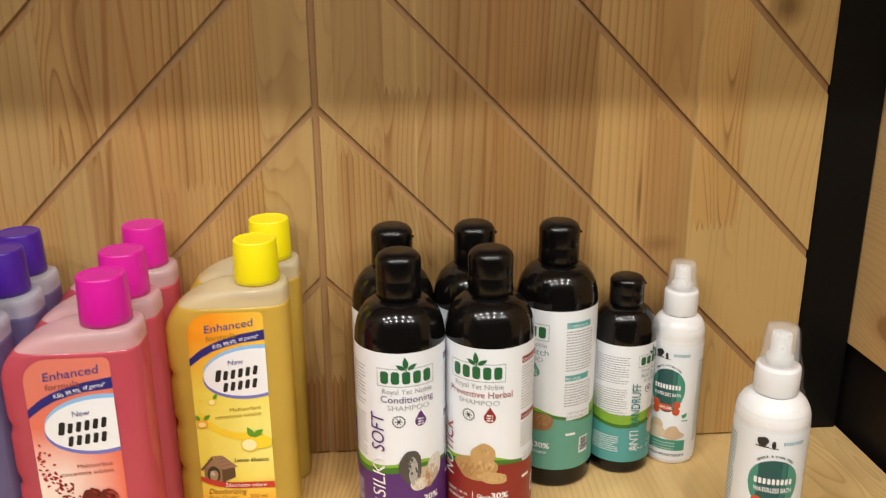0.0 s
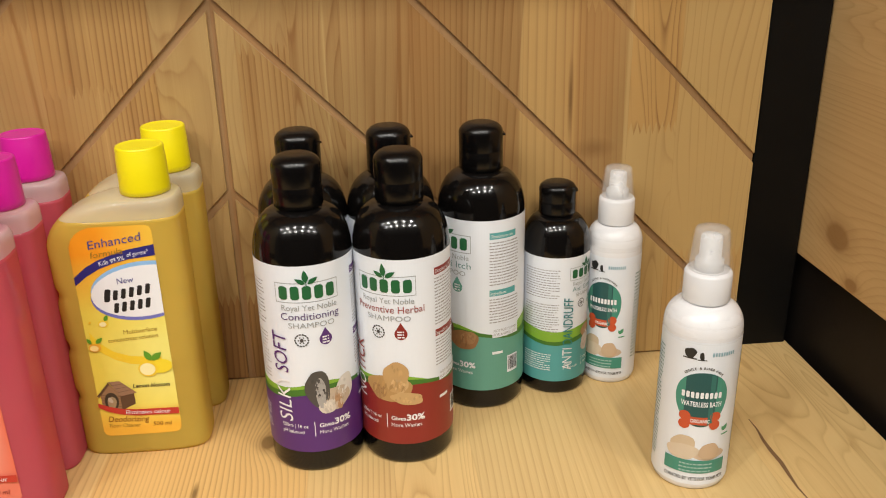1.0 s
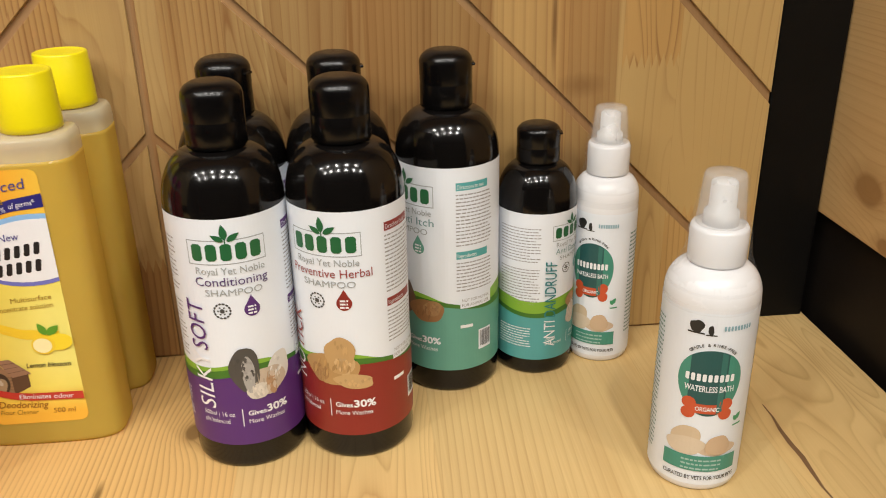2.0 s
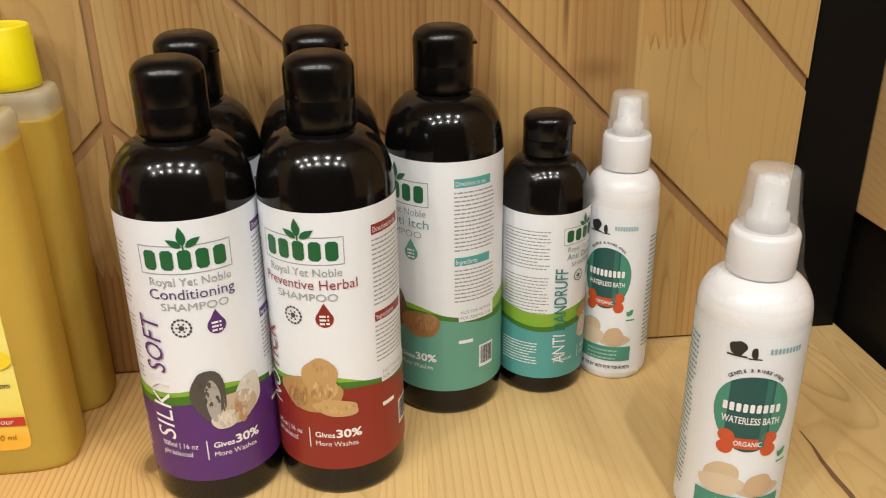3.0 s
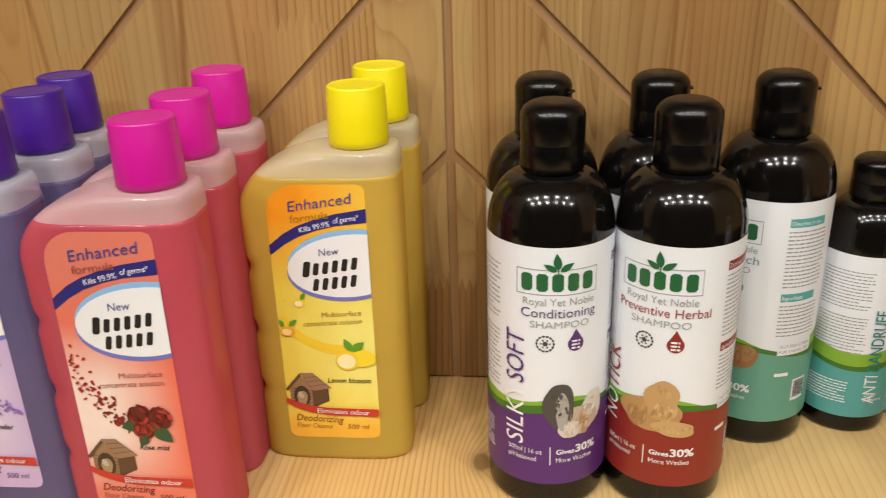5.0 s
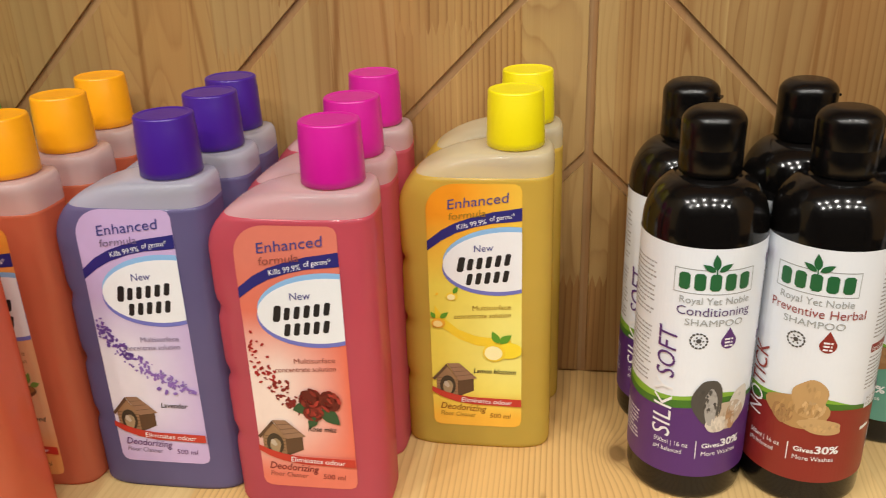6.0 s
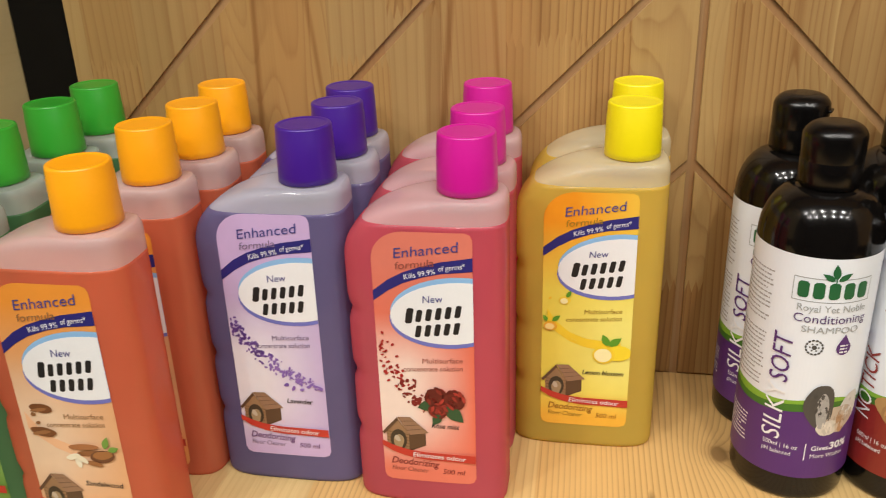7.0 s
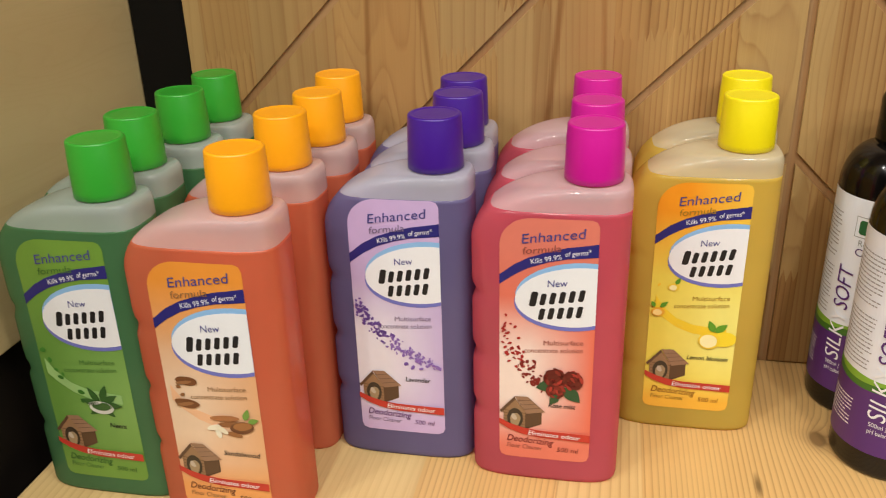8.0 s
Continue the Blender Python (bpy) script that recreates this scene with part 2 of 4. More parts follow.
BLACK_CAP = paint("black_cap_plastic", (0.0030, 0.0026, 0.0026), 0.24, 0, 0.2, 80, 0.03, 0.0, 0.34)
WHITE_PLASTIC = paint("white_plastic", (0.80, 0.80, 0.82), 0.26, 0, 0.03, 60)
LABEL_WHITE = paint("label_white", (0.77, 0.805, 0.86), 0.40, 0, 0.02, 70)
CLEAR_CAP = shell_mat("clear_cap_plastic", (0.85, 0.85, 0.84), 0.30, 0.12)
FILM = shell_mat("shrink_film", (0.75, 0.75, 0.74), 0.06, 0.10)


# ---- mesh helpers ----
def mesh_from(name, verts, faces, material, smooth=True):
    me = bpy.data.meshes.new(name)
    me.from_pydata(verts, [], faces)
    me.materials.append(material)
    if smooth:
        me.polygons.foreach_set("use_smooth", [True] * len(me.polygons))
    me.update()
    return me


def link(name, me, parent=None, label="", at=None):
    ob = new(name, me)
    if parent:
        ob.parent = parent
    if at is not None:
        ob.matrix_basis = at
    if label:
        tagged(ob, label)
    return ob


def part(name, bm, material, parent, label="", smooth=False):
    me = bpy.data.meshes.new(name)
    bmesh.ops.recalc_face_normals(bm, faces=bm.faces)
    bm.to_mesh(me)
    bm.free()
    me.materials.append(material)
    if smooth:
        me.polygons.foreach_set("use_smooth", [True] * len(me.polygons))
    return link(name, me, parent, label)


def box_bm(x0, x1, y0, y1, z0, z1, bevel=0.0):
    bm = bmesh.new()
    bmesh.ops.create_cube(bm, size=1)
    for v in bm.verts:
        v.co = Vector(((x0, x1)[v.co.x > 0], (y0, y1)[v.co.y > 0], (z0, z1)[v.co.z > 0]))
    if bevel:
        bmesh.ops.bevel(bm, geom=bm.edges[:], offset=bevel, segments=2, affect="EDGES", profile=0.5)
    return bm


def lathe(name, profile, material, n=56, cap_top=True, cap_bottom=True):
    """A turned solid from (radius, height) rows, bottom to top."""
    verts, faces = [], []
    for r, z in profile:
        verts += [(r * math.cos(2 * math.pi * i / n), r * math.sin(2 * math.pi * i / n), z) for i in range(n)]
    for k in range(len(profile) - 1):
        faces += [(k * n + i, k * n + (i + 1) % n, (k + 1) * n + (i + 1) % n, (k + 1) * n + i) for i in range(n)]
    if cap_bottom:
        faces.append(tuple(range(n - 1, -1, -1)))
    if cap_top:
        faces.append(tuple(range((len(profile) - 1) * n, len(profile) * n)))
    return mesh_from(name, verts, faces, material)


def arc(r0, z0, r1, z1, n=8, out=True):
    """Quarter-ellipse rows from (r0, z0) to (r1, z1), leaving upright and arriving level."""
    rows = []
    for i in range(1, n + 1):
        t = math.pi / 2 * i / n
        rows.append((r1 + (r0 - r1) * math.cos(t), z0 + (z1 - z0) * math.sin(t)))
    return rows


# ---- structure ----
PX0, PX1 = -0.4455, 0.3674      # back panel between the posts
SX0, SX1 = -0.4895, 0.4165      # inner faces of the side panels
MID = -0.0292                   # upright groove
HIGH = 0.62                     # height of the bay above the shelf

def structure(ob_name, bm, material, label, category):
    ob = part(ob_name, bm, material, None)
    return tagged(ob, label, category, kind="structure")

structure("floor", box_bm(-3, 3, -4, 0.3, -0.1, 0.0), FLOOR_TILE, "pale polished tile floor of the shop", "floor")
structure("ceiling", box_bm(-3, 3, -4, 0.3, CEIL, CEIL + 0.1), CEIL_PAINT, "plain off-white shop ceiling", "ceiling")
structure("wall_north", box_bm(-3, 3, 0.2, 0.3, 0.0, CEIL), WALL_PAINT, "plain painted wall behind the shelving", "wall")
structure("wall_south", box_bm(-3, 3, -4.1, -4.0, 0.0, CEIL), WALL_PAINT, "plain painted shop wall", "wall")
structure("wall_east", box_bm(3, 3.1, -4, 0.2, 0.0, CEIL), WALL_PAINT, "plain painted shop wall", "wall")
structure("wall_west", box_bm(-3.1, -3, -4, 0.2, 0.0, CEIL), WALL_PAINT, "plain painted shop wall", "wall")

TRIM_WHITE = paint("lamp_trim", (0.7, 0.7, 0.7), 0.4)
downlight = None
for sx, sy in SPOTS:
    if downlight is None:
        downlight = new("downlight")
        link("trim_ring", lathe("trim_ring", [(0.062, -0.004), (0.078, -0.006), (0.082, -0.002), (0.082, 0.0), (0.062, 0.0), (0.062, -0.004)], TRIM_WHITE, 40, False, False), downlight)
        link("lamp_cup", lathe("lamp_cup", [(0.061, -0.003), (0.060, -0.0005), (0.010, -0.0005)], TRIM_WHITE, 32, True, False), downlight)
        downlight.matrix_basis = pose(sx, sy, CEIL)
        tagged(downlight, "round white recessed ceiling spotlight, switched on", "ceiling light", "ceiling spotlights")
    else:
        copy_thing(downlight, pose(sx, sy, CEIL))

shelf = tagged(part("shelf_board", box_bm(SX0 + 0.008, SX1 + 0.002, -0.36, 0.03, TOP - 0.03, TOP, 0.0015), SHELF, None), "pale knotty pine shelf board with a crack", "shelf")

CRACK = paint("crack_dark", (0.19, 0.10, 0.042), 0.8, 0, 0.4, 200)
ys = [-0.105 - 0.013 * i for i in range(12)]
mid_x = [0.3360 - 0.0022 * math.sin(i / 11 * 2.2) + 0.0007 * math.sin(i * 1.9) for i in range(12)]
wide = [0.0003 + 0.0013 * math.sin(math.pi * min(1, (i + 0.4) / 8)) ** 2 + (0.0004 if i > 7 else 0) for i in range(12)]
side_a = [(x - w, y, TOP + 0.0002) for x, y, w in zip(mid_x, ys, wide)]
side_b = [(x + w, y, TOP + 0.0002) for x, y, w in zip(mid_x, ys, wide)]
link("crack", mesh_from("crack", side_a + side_b, [(i, i + 1, 13 + i, 12 + i) for i in range(11)], CRACK, False), shelf, "thin dark drying crack in the board")

unit = tagged(new("shelving_unit"), "black steel shelving frame with pine back and side panels", "shelving")
for x0, x1 in ((PX1 + 0.0015, SX1), (SX0, PX0 - 0.0015)):
    part("post", box_bm(x0, x1, 0.004, 0.045, 0.0, TOP + HIGH, 0.002), BLACK_STEEL, unit, "black powder-coated steel post")
for x0, x1 in ((SX1 + 0.001, SX1 + 0.02), (SX0 - 0.02, SX0 - 0.001)):
    part("side_panel", box_bm(x0, x1, -0.40, 0.045, TOP + 0.080, TOP + HIGH, 0.001), SIDE if x0 > 0 else SIDE_PLAIN, unit, "pine side panel with knots" if x0 > 0 else "smooth pale pine side panel")
for x0, x1 in ((SX1 + 0.012, SX1 + 0.02), (SX0 - 0.02, SX0 - 0.012)):
    part("lower_side_panel", box_bm(x0, x1, -0.40, 0.045, 0.02, TOP + 0.079), DARK_BOARD, unit, "dark brown lower side board")
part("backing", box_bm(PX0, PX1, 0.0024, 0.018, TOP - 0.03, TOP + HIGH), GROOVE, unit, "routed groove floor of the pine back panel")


tagged(part("upper_shelf_board", box_bm(SX0 + 0.008, SX1 + 0.002, -0.212, 0.03, TOP + 0.56, TOP + 0.59, 0.0015), SHELF, unit), "pale pine board above the bottles")


def clip(poly, nx, nz, c):
    """The part of a polygon (x, z) where nx * x + nz * z <= c."""
    out = []
    for i, p in enumerate(poly):
        q = poly[(i + 1) % len(poly)]
        dp, dq = nx * p[0] + nz * p[1] - c, nx * q[0] + nz * q[1] - c
        if dp <= 0:
            out.append(p)
        if dp * dq < 0:
            s = dp / (dp - dq)
            out.append((p[0] + s * (q[0] - p[0]), p[1] + s * (q[1] - p[1])))
    return out


def chevron_piece(poly):
    """One face of the routed panel, chamfered towards its grooves."""
    n = len(poly)
    cx, cz = sum(p[0] for p in poly) / n, sum(p[1] for p in poly) / n
    area = sum(poly[i][0] * poly[(i + 1) % n][1] - poly[(i + 1) % n][0] * poly[i][1] for i in range(n))
    if area < 0:
        poly = poly[::-1]
    inner = poly
    for i in range(n):
        p, q = poly[i], poly[(i + 1) % n]
        ex, ez = q[0] - p[0], q[1] - p[1]
        l = math.hypot(ex, ez) or 1
        nx, nz = ez / l, -ex / l
        inner = clip(inner, nx, nz, nx * p[0] + nz * p[1] - 0.0003)
    verts = [(x, 0.0030, z) for x, z in poly] + [(x, 0.0003, z) for x, z in poly]
    faces = [tuple((i, (i + 1) % n, n + (i + 1) % n, n + i)) for i in range(n)]
    if len(inner) == n:
        # match the inner ring's order to the outer ring
        k = min(range(n), key=lambda j: math.dist(inner[j], poly[0]))
        inner = inner[k:] + inner[:k]
        verts += [(x, 0.0, z) for x, z in inner]
        faces += [(n + i, n + (i + 1) % n, 2 * n + (i + 1) % n, 2 * n + i) for i in range(n)]
        faces.append(tuple(range(2 * n, 3 * n)))
    else:
        faces.append(tuple(range(n, 2 * n)))
    return mesh_from("panel_face", verts, faces, PANEL, smooth=False)


GAP = 0.0027                    # half a groove's width
VEE, STEP = 0.1575, 0.1345      # height of the lowest vee over the shelf, and the rise from one to the next
for side in (-1, 1):
    half = [(MID + GAP * side, TOP + 0.002), (PX1 if side > 0 else PX0, TOP + 0.002), (PX1 if side > 0 else PX0, TOP + HIGH), (MID + GAP * side, TOP + HIGH)]
    # lines z + side * (x - MID) = level
    levels = [TOP + VEE + STEP * k for k in range(-1, 9)]
    for lo, hi in zip(levels, levels[1:]):
        d = GAP * math.sqrt(2)
        poly = clip(half, side, 1, hi - d + side * MID)
        poly = clip(poly, -side, -1, -(lo + d + side * MID))
        if lo == levels[0]:
            poly = clip(half, side, 1, hi - d + side * MID)
        if len(poly) > 2:
            link("panel_face", chevron_piece(poly), unit)


# ---- printing on labels ----
INKS = {}


def ink(r, g, b, rough=0.4):
    key = (r, g, b)
    if key not in INKS:
        INKS[key] = paint("ink", key, rough, 0, 0.05, 120)
    return INKS[key]


class Sheet:
    """A printed label: shapes in metres (u to the right, v up) laid on a surface by a mapping of u, v and height."""

    def __init__(self, owner, place, step=0.002):
        self.owner, self.place, self.step, self.base = owner, place, step, None

    def lay(self, name, bm, material, layer, label=""):
        if self.step:
            us = [v.co.x for v in bm.verts]
            k = math.ceil(min(us) / self.step)
            while k * self.step < max(us):
                geom = bm.verts[:] + bm.edges[:] + bm.faces[:]
                bmesh.ops.bisect_plane(bm, geom=geom, dist=1e-7, plane_co=(k * self.step, 0, 0), plane_no=(1, 0, 0))
                k += 1
        for v in bm.verts:
            v.co = Vector(self.place(v.co.x, v.co.y, 0.00022 + layer * 0.00013))
        me = bpy.data.meshes.new(name)
        bm.to_mesh(me)
        bm.free()
        me.materials.append(material)
        return link(name, me, self.base or self.owner, label)

    def shape(self, name, polys, material, layer=1, label=""):
        bm = bmesh.new()
        for poly in polys:
            if len(poly) > 2:
                f = bm.faces.new([bm.verts.new((p[0], p[1], 0)) for p in poly])
                f.normal_update()
                if f.normal.z < 0:
                    f.normal_flip()
        return self.lay(name, bm, material, layer, label)

    def text(self, words, u, v, size, material, layer=3, width=None, turn=0.0, slant=0.0, bold=0.0, name="lettering"):
        """Words whose baseline starts at (u, v); width: stretched to that length."""
        cu = bpy.data.curves.new("lettering", "FONT")
        cu.body, cu.size, cu.resolution_u, cu.offset = words, 1.0, 3, bold
        tmp = bpy.data.objects.new("lettering", cu)
        me = tmp.to_mesh()
        bm = bmesh.new()
        bm.from_mesh(me)
        tmp.to_mesh_clear()
        bpy.data.objects.remove(tmp)
        x1 = max(p.co.x for p in bm.verts)
        x0 = min(p.co.x for p in bm.verts)
        s = size * 1.38
        sx = s if width is None else width / (x1 - x0)
        c, w = math.cos(radians(turn)), math.sin(radians(turn))
        for p in bm.verts:
            x, y = (p.co.x - x0) * sx + p.co.y * s * slant, p.co.y * s
            p.co = Vector((u + x * c - y * w, v + x * w + y * c, 0))
        return self.lay(name, bm, material, layer)


def mm(points):
    return [(x * 0.001, y * 0.001) for x, y in points]


def rect(x0, y0, x1, y1, lean=0.0):
    return mm([(x0, y0), (x1, y0), (x1 + lean, y1), (x0 + lean, y1)])


def oval(cx, cy, a, b, turn=0.0, n=40, wob=0.0, seed=0):
    rnd = random.Random(seed)
    ph = [rnd.uniform(0, 6.28) for _ in range(3)]
    pts = []
    for i in range(n):
        t = 2 * math.pi * i / n
        k = 1 + wob * (math.sin(2 * t + ph[0]) + 0.7 * math.sin(3 * t + ph[1]) + 0.5 * math.sin(5 * t + ph[2]))
        x, y = a * math.cos(t) * k, b * math.sin(t) * k
        c, s = math.cos(radians(turn)), math.sin(radians(turn))
        pts.append((cx + x * c - y * s, cy + x * s + y * c))
    return mm(pts)


def leaf(cx, cy, l, w, turn):
    """A pointed leaf from its stem end (cx, cy)."""
    pts = [(l * t, w * math.sin(math.pi * t ** 0.8)) for t in [i / 8 for i in range(9)]]
    pts += [(l * t, -w * math.sin(math.pi * t ** 0.8)) for t in [i / 8 for i in range(7, 0, -1)]]
    c, s = math.cos(radians(turn)), math.sin(radians(turn))
    return mm([(cx + x * c - y * s, cy + x * s + y * c) for x, y in pts])


def band(top, bottom, n=16):
    """Between two curves given as (u, v) control rows, straight between."""
    def at(rows, u):
        for (a, p), (b, q) in zip(rows, rows[1:]):
            if u <= b:
                return p + (q - p) * (u - a) / (b - a)
        return rows[-1][1]
    us = [top[0][0] + (top[-1][0] - top[0][0]) * i / n for i in range(n + 1)]
    return mm([(u, at(bottom, u)) for u in us] + [(u, at(top, u)) for u in reversed(us)])


def bars(u0, u1, v_top, rows, pitch, thick, seed=0, ragged=0.25):
    """Lines of writing too small to read, broken into words."""
    rnd = random.Random(seed)
    out = []
    for k in range(rows):
        v = v_top - k * pitch
        end = u1 - rnd.uniform(0, ragged) * (u1 - u0) * (1 if k % 5 == 4 else 0.25)
        u = u0
        while u < end - 0.6:
            w = min(rnd.uniform(1.2, 3.4), end - u)
            out.append(rect(u, v - thick, u + w, v))
            u += w + 0.55
    return out


def brand(sheet, u0, u1, v0, v1, count, material, layer, lean=0.0, gap=0.36, sx=1.0, sy=1.0, rise=0.0):
    """A brand name as plain blocks with clipped corners; rise: how far its line climbs from end to end."""
    w, h = (u1 - u0) / count, v1 - v0
    for i in range(count):
        a, b = u0 + i * w, u0 + (i + 1 - gap) * w
        up = rise * (i + 0.4) / count
        c = min(0.22 * (b - a), 0.16 * h)
        pts = [(a + c, v0), (b - c, v0), (b, v0 + c), (b, v1 - c), (b - c, v1), (a + c, v1), (a, v1 - c), (a, v0 + c)]
        sheet.shape("brand_block", [mm([((x + lean * (y - v0) / h) * sx, (y + up) * sy) for x, y in pts])], material, layer)


def clip_u(poly, lim):
    lim *= 0.001
    return clip(poly, 1, 0, lim)


# ---- shampoo ----
GREEN_INK, PALE_INK = ink(0.012, 0.115, 0.038), ink(0.34, 0.36, 0.36)
WHITE_INK = ink(0.80, 0.81, 0.83)
HILL, HILL_DARK = ink(0.22, 0.42, 0.04), ink(0.05, 0.17, 0.02)


def shampoo(r, h, cap_r, cap_z, lab0, lab1, style, tab=90.0):
    """Dark round bottle with a flip-top cap; the base's centre is the origin, the label faces -y."""
    th = new("shampoo_bottle")
    sh = lab1 + 0.001
    prof = [(r * 0.80, 0.0015), (r * 0.90, 0.0), (r * 0.96, 0.0010), (r * 0.99, 0.0025), (r, 0.005), (r, sh)]
    prof += arc(r, sh, cap_r * 0.92, cap_z - 0.001, 12) + [(cap_r * 0.92, cap_z + 0.004)]
    body = link("body", lathe("body", prof, BLACK_PLASTIC, 64), th, "glossy near-black plastic body")
    c0, q = cap_z, (h - cap_z) / 0.0325
    cp = [(cap_r * 0.98, c0), (cap_r * 1.01, c0 + 0.0006), (cap_r * 1.0, c0 + 0.013 * q), (cap_r * 0.993, c0 + 0.0133 * q), (cap_r * 0.993, c0 + 0.0137 * q), (cap_r * 1.0, c0 + 0.0140 * q), (cap_r * 1.01, h - 0.0075 * q)]
    cp += arc(cap_r * 1.01, h - 0.0075 * q, cap_r * 0.45, h, 8)
    cap = link("cap", lathe("cap", cp, BLACK_CAP, 48), th, "black domed flip-top cap")
    bm = box_bm(cap_r * 0.85, cap_r * 1.10, -0.0036, 0.0036, h - 0.0098 * q, h - 0.0082 * q, 0.0006)
    tab_ob = part("thumb_tab", bm, BLACK_CAP, cap)
    tab_ob.matrix_basis = pose(0, 0, 0, 0, 0, tab)
    L = (lab1 - lab0) * 1000
    k = L / 132.5

    def place(u, v, up):
        a = u / r - math.pi / 2
        return ((r + up) * math.cos(a), (r + up) * math.sin(a), lab0 + v)

    sh_ = Sheet(th, place)
    W = math.pi * r * 1000 * 0.985
    sh_.base = sh_.shape("label", [rect(-W, 0, W, L)], LABEL_WHITE, 0, "white wrap-round paper label with " + style["tone_word"] + " foot")
    tone = style["tone"]
    foot = 42.5 * k

    def wave(u, lift=0.0):
        return foot + lift + 2.6 * k * math.sin(u / (15.0 * k) + 0.6)

    us = [-W + 2 * W * i / 80 for i in range(81)]
    sh_.shape("green_hill", [mm([(u, foot - 6) for u in us] + [(u, wave(u * 1.3 + 20, style.get("hill", 6.5) * k + 2.2 * k * math.sin(u / 9))) for u in reversed(us)])], HILL, 1)
    sh_.shape("dark_hill", [mm([(u, foot - 6) for u in us] + [(u, wave(u * 1.1 + 5, 4 * k)) for u in reversed(us)])], HILL_DARK, 2)
    sh_.shape("colour_foot", [mm([(u, 0) for u in us] + [(u, wave(u)) for u in reversed(us)])], tone, 3)
    # emblem
    sh_.shape("leaf_emblem", [leaf(0, 121.4 * k, 8.6 * k, 1.9 * k, 96), leaf(-0.6, 120.8 * k, 7.2 * k, 1.5 * k, 150), leaf(0.9, 120.8 * k, 7.6 * k, 1.6 * k, 32), rect(-0.3 * k, 117.4 * k, 0.3 * k, 121.6 * k)], GREEN_INK, 3)
    fr = [rect(-20 * k, 108.2 * k, 20 * k, 108.7 * k), rect(-20 * k, 121.0 * k, -4 * k, 121.5 * k), rect(4 * k, 121.0 * k, 20 * k, 121.5 * k), rect(-20 * k, 108.7 * k, -19.6 * k, 121.0 * k), rect(19.6 * k, 108.7 * k, 20 * k, 121.0 * k)]
    sh_.shape("emblem_frame", fr, PALE_INK, 1)
    brand(sh_, -17.5 * k, 19.3 * k, 110.4 * k, 119.4 * k, 5, GREEN_INK, 2, 0, 0.26)
    T = lambda s, u, v, size, m, **kw: sh_.text(s, u * k / 1000, v * k / 1000, size * k / 1000, m, **kw)
    T("Royal Yet Noble", -16.5, 103.0, 4.0, PALE_INK, width=0.035 * k)
    T(style["head"], style["head_u"], 96.6, 5.0, style["head_ink"], width=style["head_w"] * k / 1000)
    T("SHAMPOO", -13, 91.0, 3.8, PALE_INK, width=0.029 * k)
    ring = [oval(-5.5 * k + 4.1 * k * math.cos(t * math.pi / 7), 82.5 * k + 4.1 * k * math.sin(t * math.pi / 7), 0.85 * k, 0.55 * k, t * 180 / 7 + 90, 8) for t in range(14)]
    ring += [oval(-5.5 * k, 82.5 * k, 1.3 * k, 1.3 * k, 0, 12)] + [oval(-5.5 * k + 2.1 * k * math.cos(t * math.pi / 3), 82.5 * k + 2.1 * k * math.sin(t * math.pi / 3), 0.5 * k, 0.5 * k, 0, 8) for t in range(6)]
    sh_.shape("badge", ring, ink(0.06, 0.06, 0.06), 2)
    drop = [(9.5, 90.0)] + [(9.5 + 4.1 * math.sin(a), 82.0 - 4.1 * math.cos(a)) for a in [2.3 - 4.6 * i / 20 for i in range(21)]]
    sh_.shape("drop", [mm([(a * k, b * k) for a, b in drop])], tone, 2)
    sh_.shape("drop_print", bars(7.3 * k, 11.7 * k, 84.0 * k, 3, 1.9 * k, 1.0 * k, 5), WHITE_INK, 3)
    # upright name of the variety
    for s, v, ink_, ln in style["upright"]:
        T(s, style.get("up_u", -15.8), v, 10.2, ink_, width=ln * k / 1000, turn=90, slant=0.12, layer=6)
    # soft shapes where the label carries a photograph
    for cx, cy, a, b, turn, col, sd in style["blobs"]:
        sh_.shape("picture", [oval(cx * k, (cy + 5) * k, a * k, b * k, turn, 28, 0.07, sd)], ink(*col), 4 + sd % 3)
        # soft strokes, lighter and darker, that break up each patch
        rnd = random.Random(sd * 7 + int(cx))
        for tone_k, layer in ((0.84, 7), (1.12, 8)):
            for _ in range(6):
                r_, t_ = math.sqrt(rnd.random()) * 0.75, rnd.uniform(0, 6.283)
                stroke = leaf((cx + a * r_ * math.cos(t_)) * k, (cy + 5 + b * (0.25 + r_ * math.sin(t_) * 0.8)) * k, rnd.uniform(0.35, 0.7) * min(a, b) * k, rnd.uniform(0.5, 1.0) * k, -92 + turn + rnd.uniform(-16, 16))
                sh_.shape("picture", [stroke], ink(*(round(min(0.8, c * tone_k), 4) for c in col)), layer)
    T("500ml | 16 oz" if r > 0.03 else "200ml", -24, 18.5, 2.9, WHITE_INK, width=0.018 * k if r > 0.03 else 0.009 * k, layer=5)
    T("pH balanced", -24, 14.0, 2.9, WHITE_INK, width=0.015 * k, layer=5)
    sh_.shape("rule", [rect(-2.2 * k, 12 * k, -1.7 * k, 23 * k)], WHITE_INK, 4)
    T("Gives", 1, 18.6, 3.0, WHITE_INK, width=0.0095 * k, layer=5, bold=0.02)
    T("30%", 11, 18.6, 4.6, WHITE_INK, width=0.012 * k, layer=5, bold=0.03)
    T("More Washes", 1, 13.6, 2.9, WHITE_INK, width=0.020 * k, layer=5)
    # side columns
    grey = ink(0.30, 0.29, 0.29)
    c0_, c1_ = 33 * k, 33 * k + 25
